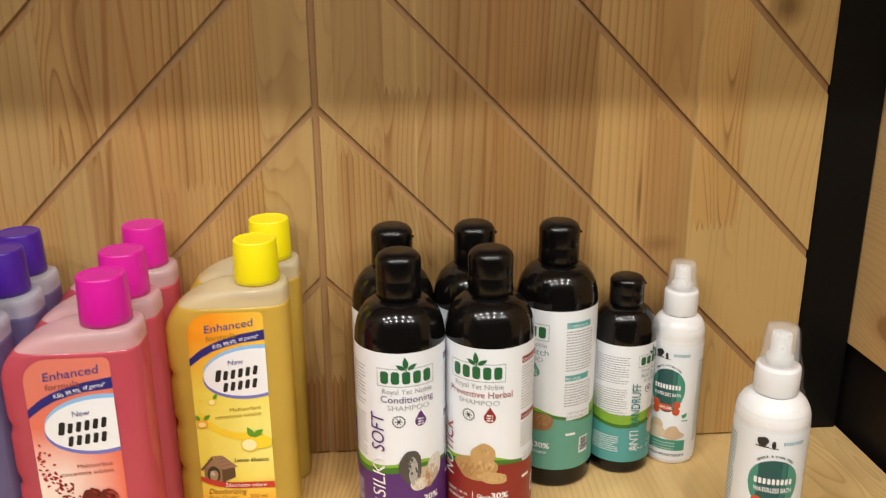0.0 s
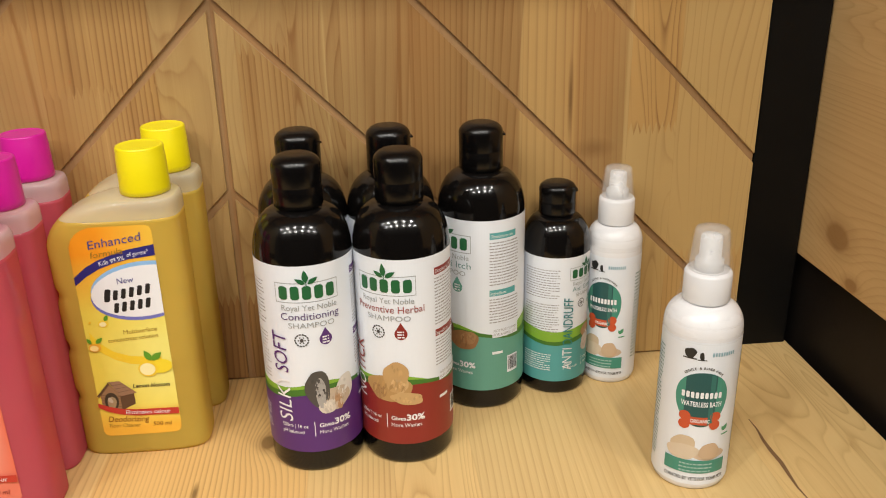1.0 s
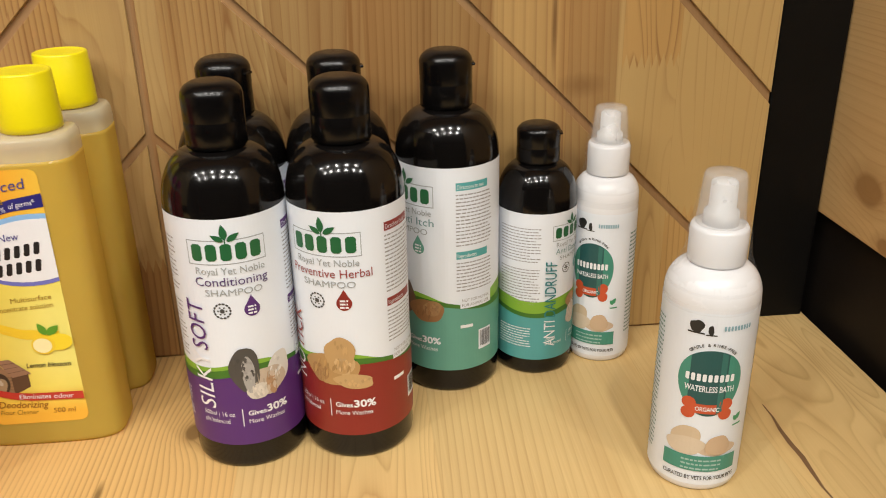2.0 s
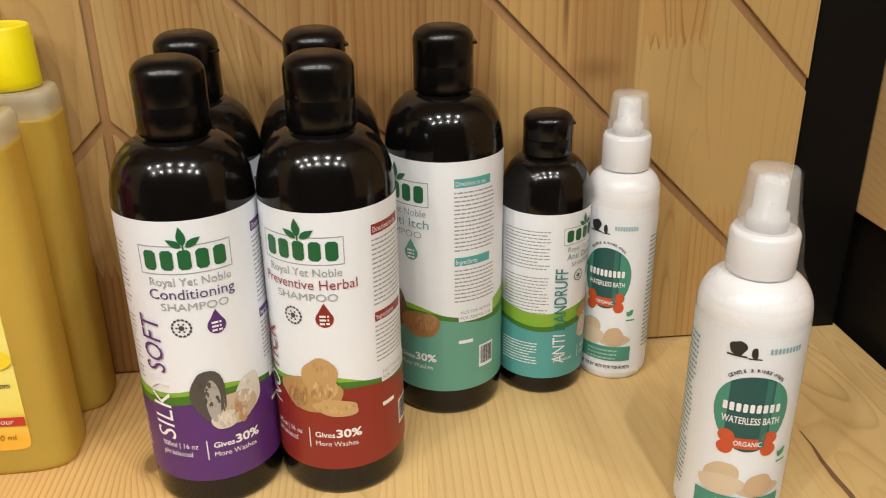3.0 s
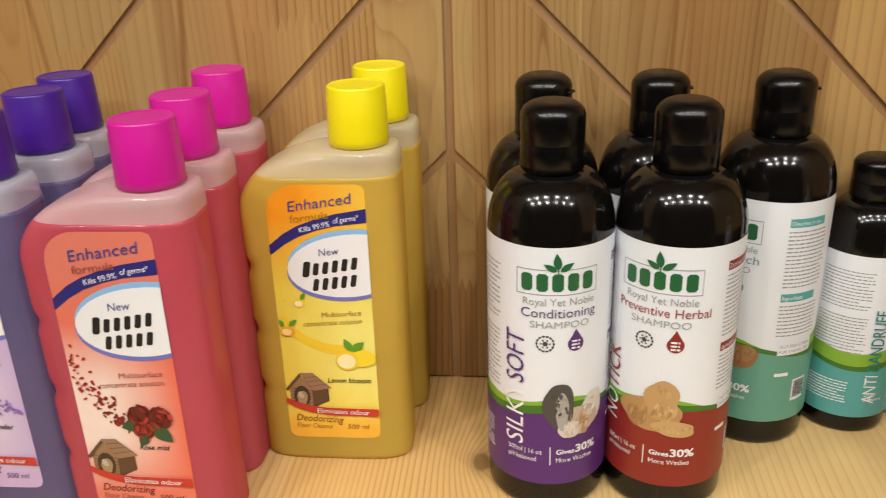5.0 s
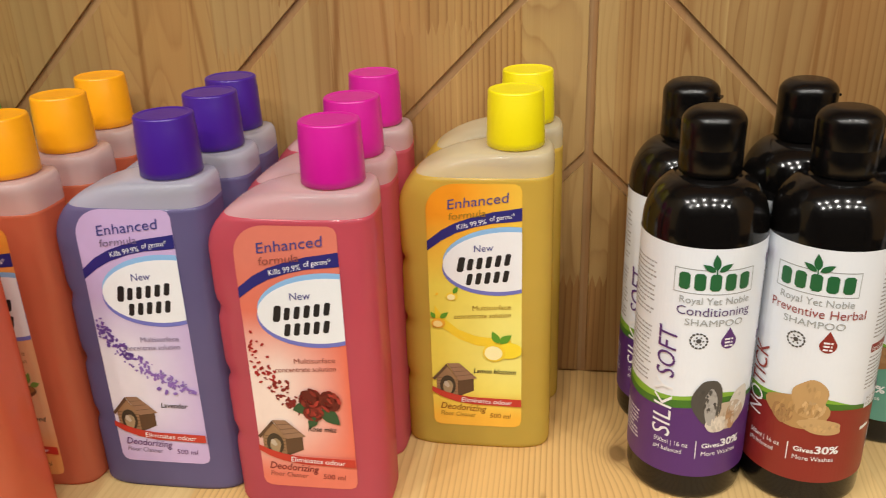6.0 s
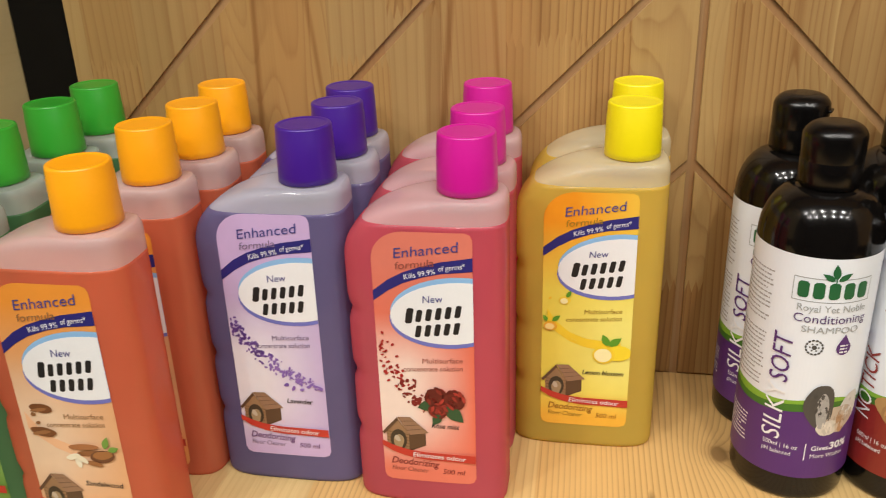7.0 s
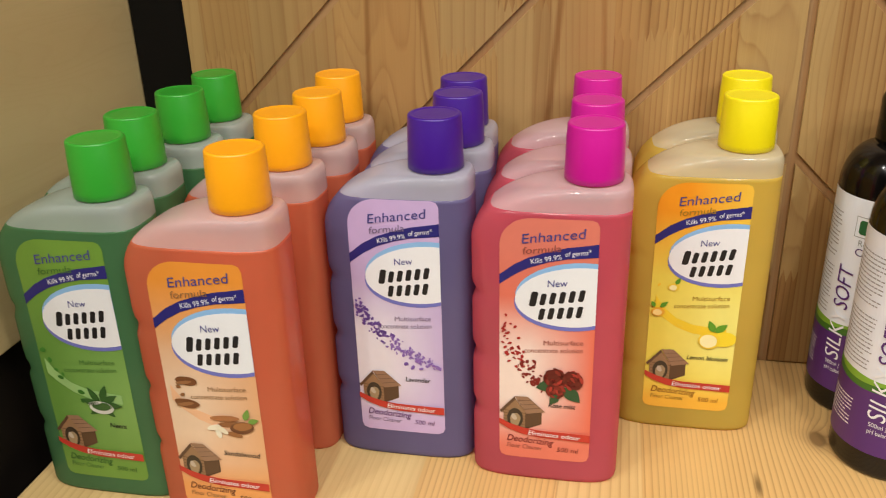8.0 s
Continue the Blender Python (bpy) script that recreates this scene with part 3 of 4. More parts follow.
    for title, v0, rows in (("Directions to use", 121, 15), ("Ingredients", 78, 9)):
        sh_.shape("heading_bar", [rect(c0_, (v0 - 2.2) * k, c0_ + 21, (v0 + 2.6) * k)], style["bar"], 1)
        sh_.text(title, (c0_ + 0.8) / 1000, (v0 - 1.2) * k / 1000, 2.7 * k / 1000, WHITE_INK, 2, 0.017 if rows > 9 else 0.012)
        sh_.shape("small_print", bars(c0_, c1_, (v0 - 4.5) * k, rows, 2.25 * k, 0.75 * k, rows), grey, 1)
    sh_.shape("note_box", [rect(c0_ + 2, 43 * k, c0_ + 24, 51 * k)], LABEL_WHITE, 4)
    sh_.text("NOT FOR HUMAN", (c0_ + 3) / 1000, 0.0475 * k, 0.0021 * k, grey, 5, 0.019)
    sh_.text("FOR ANIMAL USE", (c0_ + 3) / 1000, 0.0442 * k, 0.0021 * k, grey, 5, 0.019)
    sh_.shape("brand_mark", [rect(c0_ + 2, 29.5 * k, c0_ + 10, 31.6 * k)], WHITE_INK, 4)
    sh_.shape("code_ground", [rect(c0_ + 14, 12 * k, c0_ + 24, 26 * k)], LABEL_WHITE, 4)
    rnd = random.Random(3)
    code, u = [], c0_ + 15
    while u < c0_ + 23:
        w = rnd.choice((0.25, 0.4, 0.6))
        code.append(rect(u, 14 * k, u + w, 25 * k))
        u += w + rnd.choice((0.25, 0.45))
    sh_.shape("bar_code", code, ink(0.02, 0.02, 0.02), 5)
    sh_.shape("small_print", bars(-c1_, -c0_ + 3, 120 * k, 12, 2.6 * k, 0.8 * k, 7) + bars(-c1_, -c0_ + 3, 84 * k, 13, 2.6 * k, 0.8 * k, 9), grey, 1)
    sh_.shape("small_print", bars(-c1_, -c0_ - 2, 30 * k, 8, 2.4 * k, 0.9 * k, 11), WHITE_INK, 4)
    return th


def sprayer(r, h, coll_r, z_coll0, z_coll1, cap_r):
    """White spray bottle with a clear dust cap inside a clear shrink film."""
    th = new("spray_bottle")
    q = r / 0.0245
    sh = z_coll0 - 0.017 * q
    prof = [(r * 0.82, 0.001), (r * 0.90, 0.0), (r * 0.96, 0.0015), (r * 0.99, 0.004), (r, 0.007), (r, sh)]
    prof += arc(r, sh, coll_r * 0.8, z_coll0 - 0.0005, 10) + [(coll_r * 0.8, z_coll0 + 0.003)]
    link("body", lathe("body", prof, WHITE_PLASTIC, 64), th, "glossy white plastic body")
    cp = [(coll_r * 0.98, z_coll0), (coll_r, z_coll0 + 0.001), (coll_r, z_coll1 - 0.002), (coll_r * 0.93, z_coll1), (cap_r * 0.8, z_coll1)]
    link("collar", lathe("collar", cp, WHITE_PLASTIC, 48), th)
    hz = h - z_coll1
    noz = [(cap_r * 0.86, z_coll1), (cap_r * 0.84, z_coll1 + hz * 0.26), (cap_r * 0.66, z_coll1 + hz * 0.31), (cap_r * 0.64, h - hz * 0.20), (cap_r * 0.55, h - hz * 0.16)]
    link("spray_nozzle", lathe("spray_nozzle", noz, WHITE_PLASTIC, 32), th, "white pump spray nozzle")
    cc = [(cap_r * 1.20, z_coll1 + 0.0004), (cap_r * 1.0, h - 0.0015), (cap_r * 0.93, h), (cap_r * 0.3, h - 0.0006)]
    link("clear_cap", lathe("clear_cap", cc, CLEAR_CAP, 40, True, False), th, "clear plastic dust cap")
    film = [(r + 0.0005, sh - 0.004), (r * 0.97, sh + 0.006 * q), (coll_r * 1.12, z_coll0 + 0.004), (coll_r * 1.06, z_coll1 - 0.002), (cap_r * 1.22, z_coll1 + hz * 0.45), (cap_r * 1.10, h - 0.001)]
    n = 40
    verts, faces = [], []
    for k, (fr, fz) in enumerate(film):
        for i in range(n):
            a = 2 * math.pi * i / n
            rr = fr * (1 + (0.035 * math.sin(5 * a + k) + 0.03 * math.sin(9 * a + 2 * k) if 1 < k < 5 else 0))
            verts.append((rr * math.cos(a), rr * math.sin(a), fz))
    for k in range(len(film) - 1):
        faces += [(k * n + i, k * n + (i + 1) % n, (k + 1) * n + (i + 1) % n, (k + 1) * n + i) for i in range(n)]
    link("shrink_film", mesh_from("shrink_film", verts, faces, FILM), th, "clear crinkled shrink film over the neck")

    def place(u, v, up):
        a = u / r - math.pi / 2
        return ((r + up) * math.cos(a), (r + up) * math.sin(a), v)

    s = Sheet(th, place)
    zq = h / 0.170
    W = math.pi * r * 1000 * 0.98
    P = lambda pts: [(x * q, y * zq) for x, y in pts]
    s.base = s.shape("label", [P(rect(-W / q, 5, W / q, 106))], LABEL_WHITE, 0, "white sleeve label with teal printing")
    teal, teal2, orange = ink(0.014, 0.085, 0.085), ink(0.055, 0.26, 0.19), ink(0.55, 0.085, 0.03)
    black = ink(0.02, 0.02, 0.02)
    egg = [(16.5 * math.sin(t) * (1 - 0.10 * math.cos(t)), 67 - 19 * math.cos(t) * 1.0) for t in [2 * math.pi * i / 40 for i in range(40)]]
    s.shape("teal_shape", [P(mm(egg))], teal2, 1)
    s.shape("teal_middle", [P(clip(clip(mm(egg), 1, 0, 0.0085), -1, 0, 0.0105))], teal, 2)
    s.shape("teal_highlight", [P(clip(clip(mm([(a * 0.97, 67 + (b - 67) * 0.97) for a, b in egg]), -1, 0, -0.0045), 1, 0, 0.0075))], ink(0.03, 0.15, 0.13), 3)
    brand(s, -12.5, 12.8, 68.4, 72.6, 9, WHITE_INK, 4, 0, 0.3, q, zq)
    s.text("WATERLESS BATH", -0.0125 * q, 0.0625 * zq, 0.0036 * q, WHITE_INK, 4, 0.025 * q, bold=0.02)
    bone = [rect(-9, 49.5, 9, 55.0)] + [oval(cx, cy, 3.6, 3.4, 0, 20) for cx in (-9.5, 9.5) for cy in (49.3, 55.2)]
    s.shape("bone_badge", [P(b) for b in bone], orange, 3)
    s.text("ORGANIC", -0.006 * q, 0.0512 * zq, 0.0026 * q, WHITE_INK, 5, 0.012 * q, bold=0.02)
    words = "GENTLE & RINSE-FREE"
    for i, ch in enumerate(words):
        if ch != " ":
            t = (i - (len(words) - 1) / 2) / len(words) * 1.5
            s.text(ch, (16.5 * math.sin(t) - (0.2 if ch in "I-" else 0.7)) * q / 1000, (69.5 + 19.0 * math.cos(t)) * zq / 1000, 0.0017 * q, black, 3, None, -t * 50, bold=0.02)
    # emblem as plain dark shapes, brand as pale blocks
    s.shape("emblem", [P(oval(-9.6, 98.6, 3.4, 3.6, 20, 20, 0.10, 4)), P(rect(-14, 94.6, -5.5, 95.4))], black, 2)
    s.shape("emblem", [P(oval(-2.6, 97.0, 1.5, 2.6, 8, 18, 0.10, 6)), P(rect(-5, 94.2, 0.6, 94.8))], black, 2)
    brand(s, 3.5, 19, 97.0, 99.6, 9, ink(0.25, 0.42, 0.48), 2, 0, 0.35, q, zq)
    for cx, cy, a, b, turn, col, sd in ((-9, 31, 7.5, 8.5, 0, (0.60, 0.47, 0.32), 1), (-9, 27, 10.5, 5.5, 0, (0.64, 0.53, 0.40), 2), (8, 28, 6.5, 6.5, 0, (0.56, 0.40, 0.26), 3), (8, 25.5, 10.5, 4.4, 0, (0.60, 0.46, 0.33), 4)):
        s.shape("picture", [P(oval(cx, cy + 2, a, b, turn, 26, 0.06, sd))], ink(*col), 1 + sd % 4)
    s.shape("teal_band", [P(rect(-20, 14, 20, 23.5))], teal2, 4)
    s.shape("small_print", [P(b) for b in bars(-10, 11, 21.2, 3, 2.6, 1.0, 4)], ink(0.35, 0.5, 0.46), 5)
    s.text("CURATED BY VETS FOR YOUR PETS", -0.0195 * q, 0.0085 * zq, 0.0026 * q, black, 3, 0.040 * q, bold=0.015)
    s.shape("leaf_badge", [P(leaf(17, 44, 5, 1.6, 50)), P(leaf(18, 43.5, 4.2, 1.4, 130)), P(rect(15.5, 40.5, 21.5, 41.4))], ink(0.06, 0.30, 0.14), 2)
    s.shape("small_print", [P(b) for b in bars(-46, -29, 96, 30, 2.7, 1.0, 21)], ink(0.20, 0.30, 0.28), 2)
    s.shape("small_print", [P(b) for b in bars(30, 48, 92, 26, 2.8, 1.0, 23)], ink(0.20, 0.30, 0.28), 2)
    return th


# ---- floor cleaner ----
def sect(z, xl, xr, d, e, n=48):
    """A level section: a superellipse between xl and xr, d deep."""
    cx, a, b = (xl + xr) / 2, (xr - xl) / 2, d / 2
    row = []
    for i in range(n):
        t = 2 * math.pi * i / n
        c, s = math.cos(t), math.sin(t)
        row.append((cx + a * math.copysign(abs(c) ** (2 / e), c), b * math.copysign(abs(s) ** (2 / e), s), z))
    return row


def loft(name, rows, material, bottom=True, top=True):
    n = len(rows[0])
    verts = [v for row in rows for v in row]
    faces = [(k * n + i, k * n + (i + 1) % n, (k + 1) * n + (i + 1) % n, (k + 1) * n + i) for k in range(len(rows) - 1) for i in range(n)]
    if bottom:
        faces.append(tuple(range(n - 1, -1, -1)))
    if top:
        faces.append(tuple(range((len(rows) - 1) * n, len(rows) * n)))
    return mesh_from(name, verts, faces, material)


KL, KR, KD = -0.0645, 0.0210, 0.040
FILL = 0.1708
SHO0, SHO1 = 0.150, 0.1830
CAP0, KH = 0.1840, 0.2142


def flask_edge(z):
    """Left and right edge, depth and squareness of the floor-cleaner bottle at height z."""
    xl, xr, d, e = KL, KR, KD, 4.2
    for zn in (0.045, 0.082, 0.120):
        xl += 0.0024 * math.exp(-((z - zn) / 0.0038) ** 2)
    if z < 0.004:
        k = 1 - math.sqrt(max(0, 1 - (1 - z / 0.004) ** 2))
        xl, xr, d = xl + 0.0035 * k, xr - 0.0035 * k, d - 0.005 * k
    if z > SHO0:
        q = min(1, (z - SHO0) / (SHO1 - SHO0))
        xl = KL + (-0.0165 - KL) * (1 - math.sqrt(max(0, 1 - q ** 2)))
        k = 1 - math.sqrt(max(0, 1 - min(1, max(0, (z - 0.1775) / 0.0055)) ** 2))
        xr, d = KR - 0.0026 * k, KD - 0.0055 * k
        e = 4.2 - 0.7 * q ** 2
    return xl, xr, d, e


def print_label(th, v):
    """The front label: 52 x 152 mm, its right side near the bottle's right side."""
    mid, half = (KL + KR) / 2, (KR - KL) / 2

    def place(u, w, up):
        x = -0.0473 + u
        bulge = (1 - abs((x - mid) / half) ** 4.2) ** (1 / 4.2)
        return (x, -KD / 2 * bulge - up - 0.0001, 0.0160 - v.get("drop", 0.0) + w * 0.995)

    s = Sheet(th, place, 0.004)
    L, W = 152.5, 52.0
    outline = [(4, 0), (W - 4, 0), (W - 1.2, 1.2), (W, 4), (W, L - 4), (W - 1.2, L - 1.2), (W - 4, L)]
    outline += [(17 - 17 * math.sin(t), L - 16 + 16 * math.cos(t)) for t in [math.pi / 2 * i / 10 for i in range(11)]]
    outline += [(0, 4), (1.2, 1.2)]
    s.base = s.shape("label", [mm(outline)], v["ground"], 0, v["ground_word"] + " printed paper label")
    navy, blue = ink(0.022, 0.020, 0.17), ink(0.06, 0.06, 0.24)
    edge = lambda poly: clip_u(poly, W - 0.02)
    T = lambda words, u, w, size, m, width, **kw: s.text(words, u / 1000, w / 1000, size / 1000, m, width=width / 1000, **kw)
    T("Enhanced", 12, 138.0, 5.7, blue, 33, turn=8, slant=0.2)
    T("formula", 12.3, 132.0, 4.2, v["soft"], 20.5, turn=7, slant=0.2, layer=5)
    s.shape("blue_band", [band([(0, 119), (8, 125.7), (16, 130.2), (26, 133.9), (36, 136.7), (W, 139.3)], [(0, 113.3), (8, 119.6), (16, 124.2), (26, 127.8), (36, 130.2), (W, 131.8)], 26)], navy, 2)
    T("Kills 99.9%", 17, 126.4, 3.0, WHITE_INK, 16.5, turn=13, slant=0.1)
    T("of germs*", 34.8, 131.6, 3.0, WHITE_INK, 13.5, turn=8, slant=0.1)
    s.shape("oval_rim", [edge(oval(41.5, 109.6, 33.0, 18.6, 6))], ink(0.26, 0.48, 0.76), 1)
    s.shape("oval_rim", [edge(oval(41.4, 105.6, 33.4, 18.2, 6))], ink(0.16, 0.17, 0.52), 2)
    s.shape("white_oval", [edge(oval(41.6, 107.6, 33.2, 17.8, 6))], WHITE_INK, 3)
    T("New", 26, 113.4, 4.2, blue, 10.5, layer=5, turn=6, slant=0.14)
    black = ink(0.012, 0.012, 0.014)
    brand(s, 16.0, 21.6, 101.2, 110.2, 1, black, 4, 1.6, 0.34)
    brand(s, 21.6, 47.2, 102.0, 109.0, 5, black, 4, 1.3, 0.42, rise=4.2)
    brand(s, 21.0, 46.2, 93.0, 100.0, 5, black, 4, 1.3, 0.42, rise=3.2)
    T("Multisurface", 24.5, 77.4, 3.1, v["soft"], 21.5, turn=4, slant=0.1)
    T("concentrate solution", 14, 71.8, 3.1, v["soft"], 32, turn=4, slant=0.1)
    # scent picture: a drifting trail and its flower, fruit or spice
    rnd = random.Random(v["seed"])
    trail = []
    for i in range(v["count"]):
        t = (i + rnd.random()) / v["count"]
        cu = 3 + v["reach"] * t ** 1.4 + rnd.uniform(-1, 1) * v.get("spread", 3.0)
        cv = 89 - 41 * t ** 0.75 + rnd.uniform(-1.3, 1.3) * v.get("spread", 3.0) * (1.2 - 0.6 * t)
        sz = rnd.uniform(*v["size"])
        trail.append(oval(min(50, max(1.9, cu)), cv, sz, sz * rnd.uniform(0.45, 0.8), rnd.uniform(0, 180), 10, 0.08, i))
    half = len(trail) // 2
    if v["swirl"]:
        s.shape("swirl", [band([(3, 80), (8, 72), (16, 65), (26, 61), (46, 59)], [(3, 70), (8, 65), (16, 59), (26, 55), (46, 53)])], ink(*v["swirl"]), 1)
    s.shape("scent_trail", trail[:half], ink(*v["bits"]), 2)
    s.shape("scent_trail", trail[half:], ink(*v["bits2"]), 3)
    for k, item in enumerate(v["cluster"]):
        kind, cu, cv, a, b, turn, col = item
        cv += 6
        poly = leaf(cu, cv, a, b, turn) if kind == "leaf" else oval(cu, cv, a, b, turn, 20, 0.05 if kind == "blob" else 0, k)
        s.shape("scent_picture", [edge(poly)], ink(*col), 4 + k % 5)
    T(v["scent"], v["scent_u"], 36.8, 3.2, black, v["scent_w"], slant=0.2, bold=0.01)
    # little wooden house
    s.shape("house_wall", [mm([(2.6, 24.5), (15, 20), (15, 32.5), (9.2, 41), (2.6, 32.4)])], ink(0.30, 0.17, 0.085), 2)
    s.shape("house_side", [mm([(15, 20), (24.4, 24.6), (24.4, 32.8), (15, 32.2)])], ink(0.10, 0.05, 0.025), 2)
    for k in range(5):
        y = 24.6 + 2.0 * k
        s.shape("house_plank", [mm([(2.8, y), (14.9, y - 1.6), (14.9, y - 1.2), (2.8, y + 0.4)])], ink(0.15, 0.075, 0.03), 3)
    s.shape("house_door", [oval(9.2, 27.6, 4.6, 6.8, 0, 22)], ink(0.045, 0.03, 0.018), 4)
    s.shape("picture", [oval(9.3, 26.6, 3.0, 4.6, 0, 18, 0.06, 2)], ink(0.34, 0.24, 0.13), 5)
    s.shape("picture", [oval(8.6, 28.6, 1.5, 2.2, 20, 14, 0.08, 5)], ink(0.50, 0.42, 0.32), 6)
    s.shape("house_roof", [mm([(0.2, 32.2), (9.0, 42.6), (9.4, 40.6), (1.4, 31.0)])], ink(0.11, 0.055, 0.03), 5)
    s.shape("house_roof", [mm([(9.0, 42.6), (16.2, 43.0), (26.4, 33.4), (15.8, 31.2)])], ink(0.30, 0.17, 0.10), 5)
    for k in (0.25, 0.5, 0.75):
        x0, y0, x1, y1 = 9.0 + 6.8 * k, 42.6 - 11.4 * k, 16.2 + 10.2 * k, 43.0 - 9.6 * k
        s.shape("roof_board_line", [mm([(x0, y0), (x1, y1), (x1, y1 + 0.35), (x0, y0 + 0.35)])], ink(0.17, 0.085, 0.05), 6)
    s.shape("red_band", [band([(0, 27), (6, 24), (14, 21.6), (24, 20.4), (W, 20.0)], [(0, 23.5), (6, 19.8), (14, 17.0), (24, 15.5), (W, 15.0)], 20)], ink(0.50, 0.035, 0.022), 6)
    T("Eliminates odour", 17, 17.2, 3.2, WHITE_INK, 29.5, layer=8, turn=-2, slant=0.1)
    T("Deodorizing", 4.5, 11.6, 4.5, v["strong"], 26.5, turn=-3, slant=0.2, bold=0.008)
    T("Floor Cleaner", 4.5, 7.0, 3.1, v["soft"], 20.5, turn=-2, slant=0.12)
    T("500 ml", 33.5, 6.4, 3.3, v["strong"], 12, slant=0.14)


def ground_mat(name, top, mid, pale, skew=0.0, turned=False):
    """Printed colour: strong at the head, paler down one side."""
    m, nt, bsdf = mat(name)
    tc = node(nt, "ShaderNodeTexCoord")
    sep = node(nt, "ShaderNodeSeparateXYZ")
    nt.links.new(tc.outputs["Object"], sep.inputs[0])
    up = ramp(nt, sep.outputs[2], 0.108, 0.150)
    up = calc(nt, "MULTIPLY", up, calc(nt, "SUBTRACT", 1.0, calc(nt, "MULTIPLY", ramp(nt, sep.outputs[0], -0.030, 0.003), skew)))
    side = calc(nt, "MULTIPLY", ramp(nt, sep.outputs[0], *((0.004, -0.030) if turned else (-0.042, -0.005))), ramp(nt, calc(nt, "ABSOLUTE", calc(nt, "SUBTRACT", sep.outputs[2], 0.072)), 0.05, 0.015))
    c = mixc(nt, side, mid, pale)
    c = mixc(nt, up, c, top)
    low = ramp(nt, sep.outputs[2], 0.040, 0.022)
    c = mixc(nt, calc(nt, "MULTIPLY", low, 0.6), c, top)
    c = mixc(nt, 1.0, c, mixc(nt, noise_at(nt, tc.outputs["Object"], 150.0, 2.0), tuple(0.93 for _ in range(3)), (1, 1, 1)), "MULTIPLY")
    nt.links.new(c, bsdf.inputs["Base Color"])
    bsdf.inputs["Roughness"].default_value = 0.36
    return m


def flask(liquid, shell, cap_mat, variety):
    """Flat bottle; the cap's axis is the origin, the label faces -y."""
    th = new("floor_cleaner_bottle")
    fill = FILL - variety.get("low_fill", 0.0)
    low = [0, 0.0006, 0.0015, 0.0027, 0.004] + [0.004 + i * 0.00365 for i in range(1, 41)]
    curve = [SHO0 + (SHO1 - SHO0) * math.sin(math.pi / 2 * i / 16) for i in range(1, 17)]
    zs = low + curve
    link("body", loft("body", [sect(z, *flask_edge(z)) for z in zs if z < fill] + [sect(fill, *flask_edge(fill))], liquid), th, "translucent plastic body full of " + variety["word"] + " liquid")
    up = [sect(fill, *flask_edge(fill))] + [sect(z, *flask_edge(z)) for z in zs if z > fill]
    up += [sect(SHO1 + 0.0002, -0.0150, 0.0150, 0.030, 2.2), sect(SHO1 + 0.0008, -0.0132, 0.0132, 0.0264, 2.0), sect(CAP0 + 0.004, -0.0130, 0.0130, 0.026, 2.0)]
    link("shoulder", loft("shoulder", up, shell, bottom=False), th, "milky empty top of the bottle above the liquid")
    n = 60
    rows = [(0.0148, CAP0), (0.0156, CAP0 + 0.0005), (0.0155, CAP0 + 0.004), (0.0150, KH - 0.0062), (0.0148, KH - 0.0058), (0.0147, KH - 0.0011), (0.0143, KH - 0.0003), (0.0137, KH), (0.0126, KH), (0.0121, KH - 0.0004), (0.0110, KH - 0.0004)]
    link("cap", lathe("cap", rows, cap_mat, n), th, variety["cap_word"] + " plastic screw cap")
    print_label(th, variety)
    return th


def put(th, x, y, yaw=0.0):
    th.matrix_basis = pose(x, y, TOP, 0, 0, yaw)
    return th


TEAL_FOOT = ink(0.115, 0.33, 0.255)
PURPLE, DARK_RED = ink(0.085, 0.022, 0.16), ink(0.24, 0.020, 0.015)
SILKY = dict(tone=PURPLE, tone_word="purple", bar=PURPLE, head="Conditioning", head_u=-17.5, head_w=37, head_ink=ink(0.09, 0.05, 0.16),
             upright=(("SILKY", 23, WHITE_INK, 34), ("SOFT", 59, PURPLE, 28)),
             blobs=((2, 42, 7.5, 14, 6, (0.07, 0.065, 0.06), 1), (3.5, 39, 3.4, 11, 4, (0.38, 0.36, 0.34), 2), (14, 33, 9, 9, 0, (0.52, 0.42, 0.32), 4), (20, 38, 6.5, 11, -14, (0.66, 0.63, 0.58), 3), (15, 31, 2.6, 7, 6, (0.44, 0.26, 0.14), 5), (8, 28, 6, 5, 10, (0.64, 0.58, 0.50), 8)))
TICK = dict(tone=DARK_RED, tone_word="dark red", bar=DARK_RED, head="Preventive Herbal", head_u=-21, head_w=46, head_ink=ink(0.30, 0.06, 0.06),
            upright=(("NO", 31, WHITE_INK, 15), ("TICK", 48, DARK_RED, 25)),
            up_u=-18.6, blobs=((0, 37, 15, 10, -8, (0.44, 0.26, 0.10), 1), (5, 46, 8.5, 11, 4, (0.50, 0.31, 0.13), 2), (7, 41, 5.5, 8, 0, (0.56, 0.37, 0.18), 4), (12, 30, 11, 4.4, -4, (0.53, 0.34, 0.15), 5), (-7, 34, 5, 6, 10, (0.36, 0.20, 0.08), 7)))
ITCH = dict(tone=TEAL_FOOT, tone_word="teal", bar=ink(0.08, 0.36, 0.36), head="Anti Itch", head_u=-8, head_w=28, head_ink=ink(0.16, 0.30, 0.30),
            upright=(("NO", 19, WHITE_INK, 14), ("ITCH", 35, TEAL_FOOT, 27)),
            blobs=((14, 36, 11, 8, -6, (0.30, 0.15, 0.06), 1), (18, 38, 6, 5, 10, (0.36, 0.20, 0.09), 2), (-2, 42, 8, 12, 0, (0.16, 0.09, 0.05), 3)))
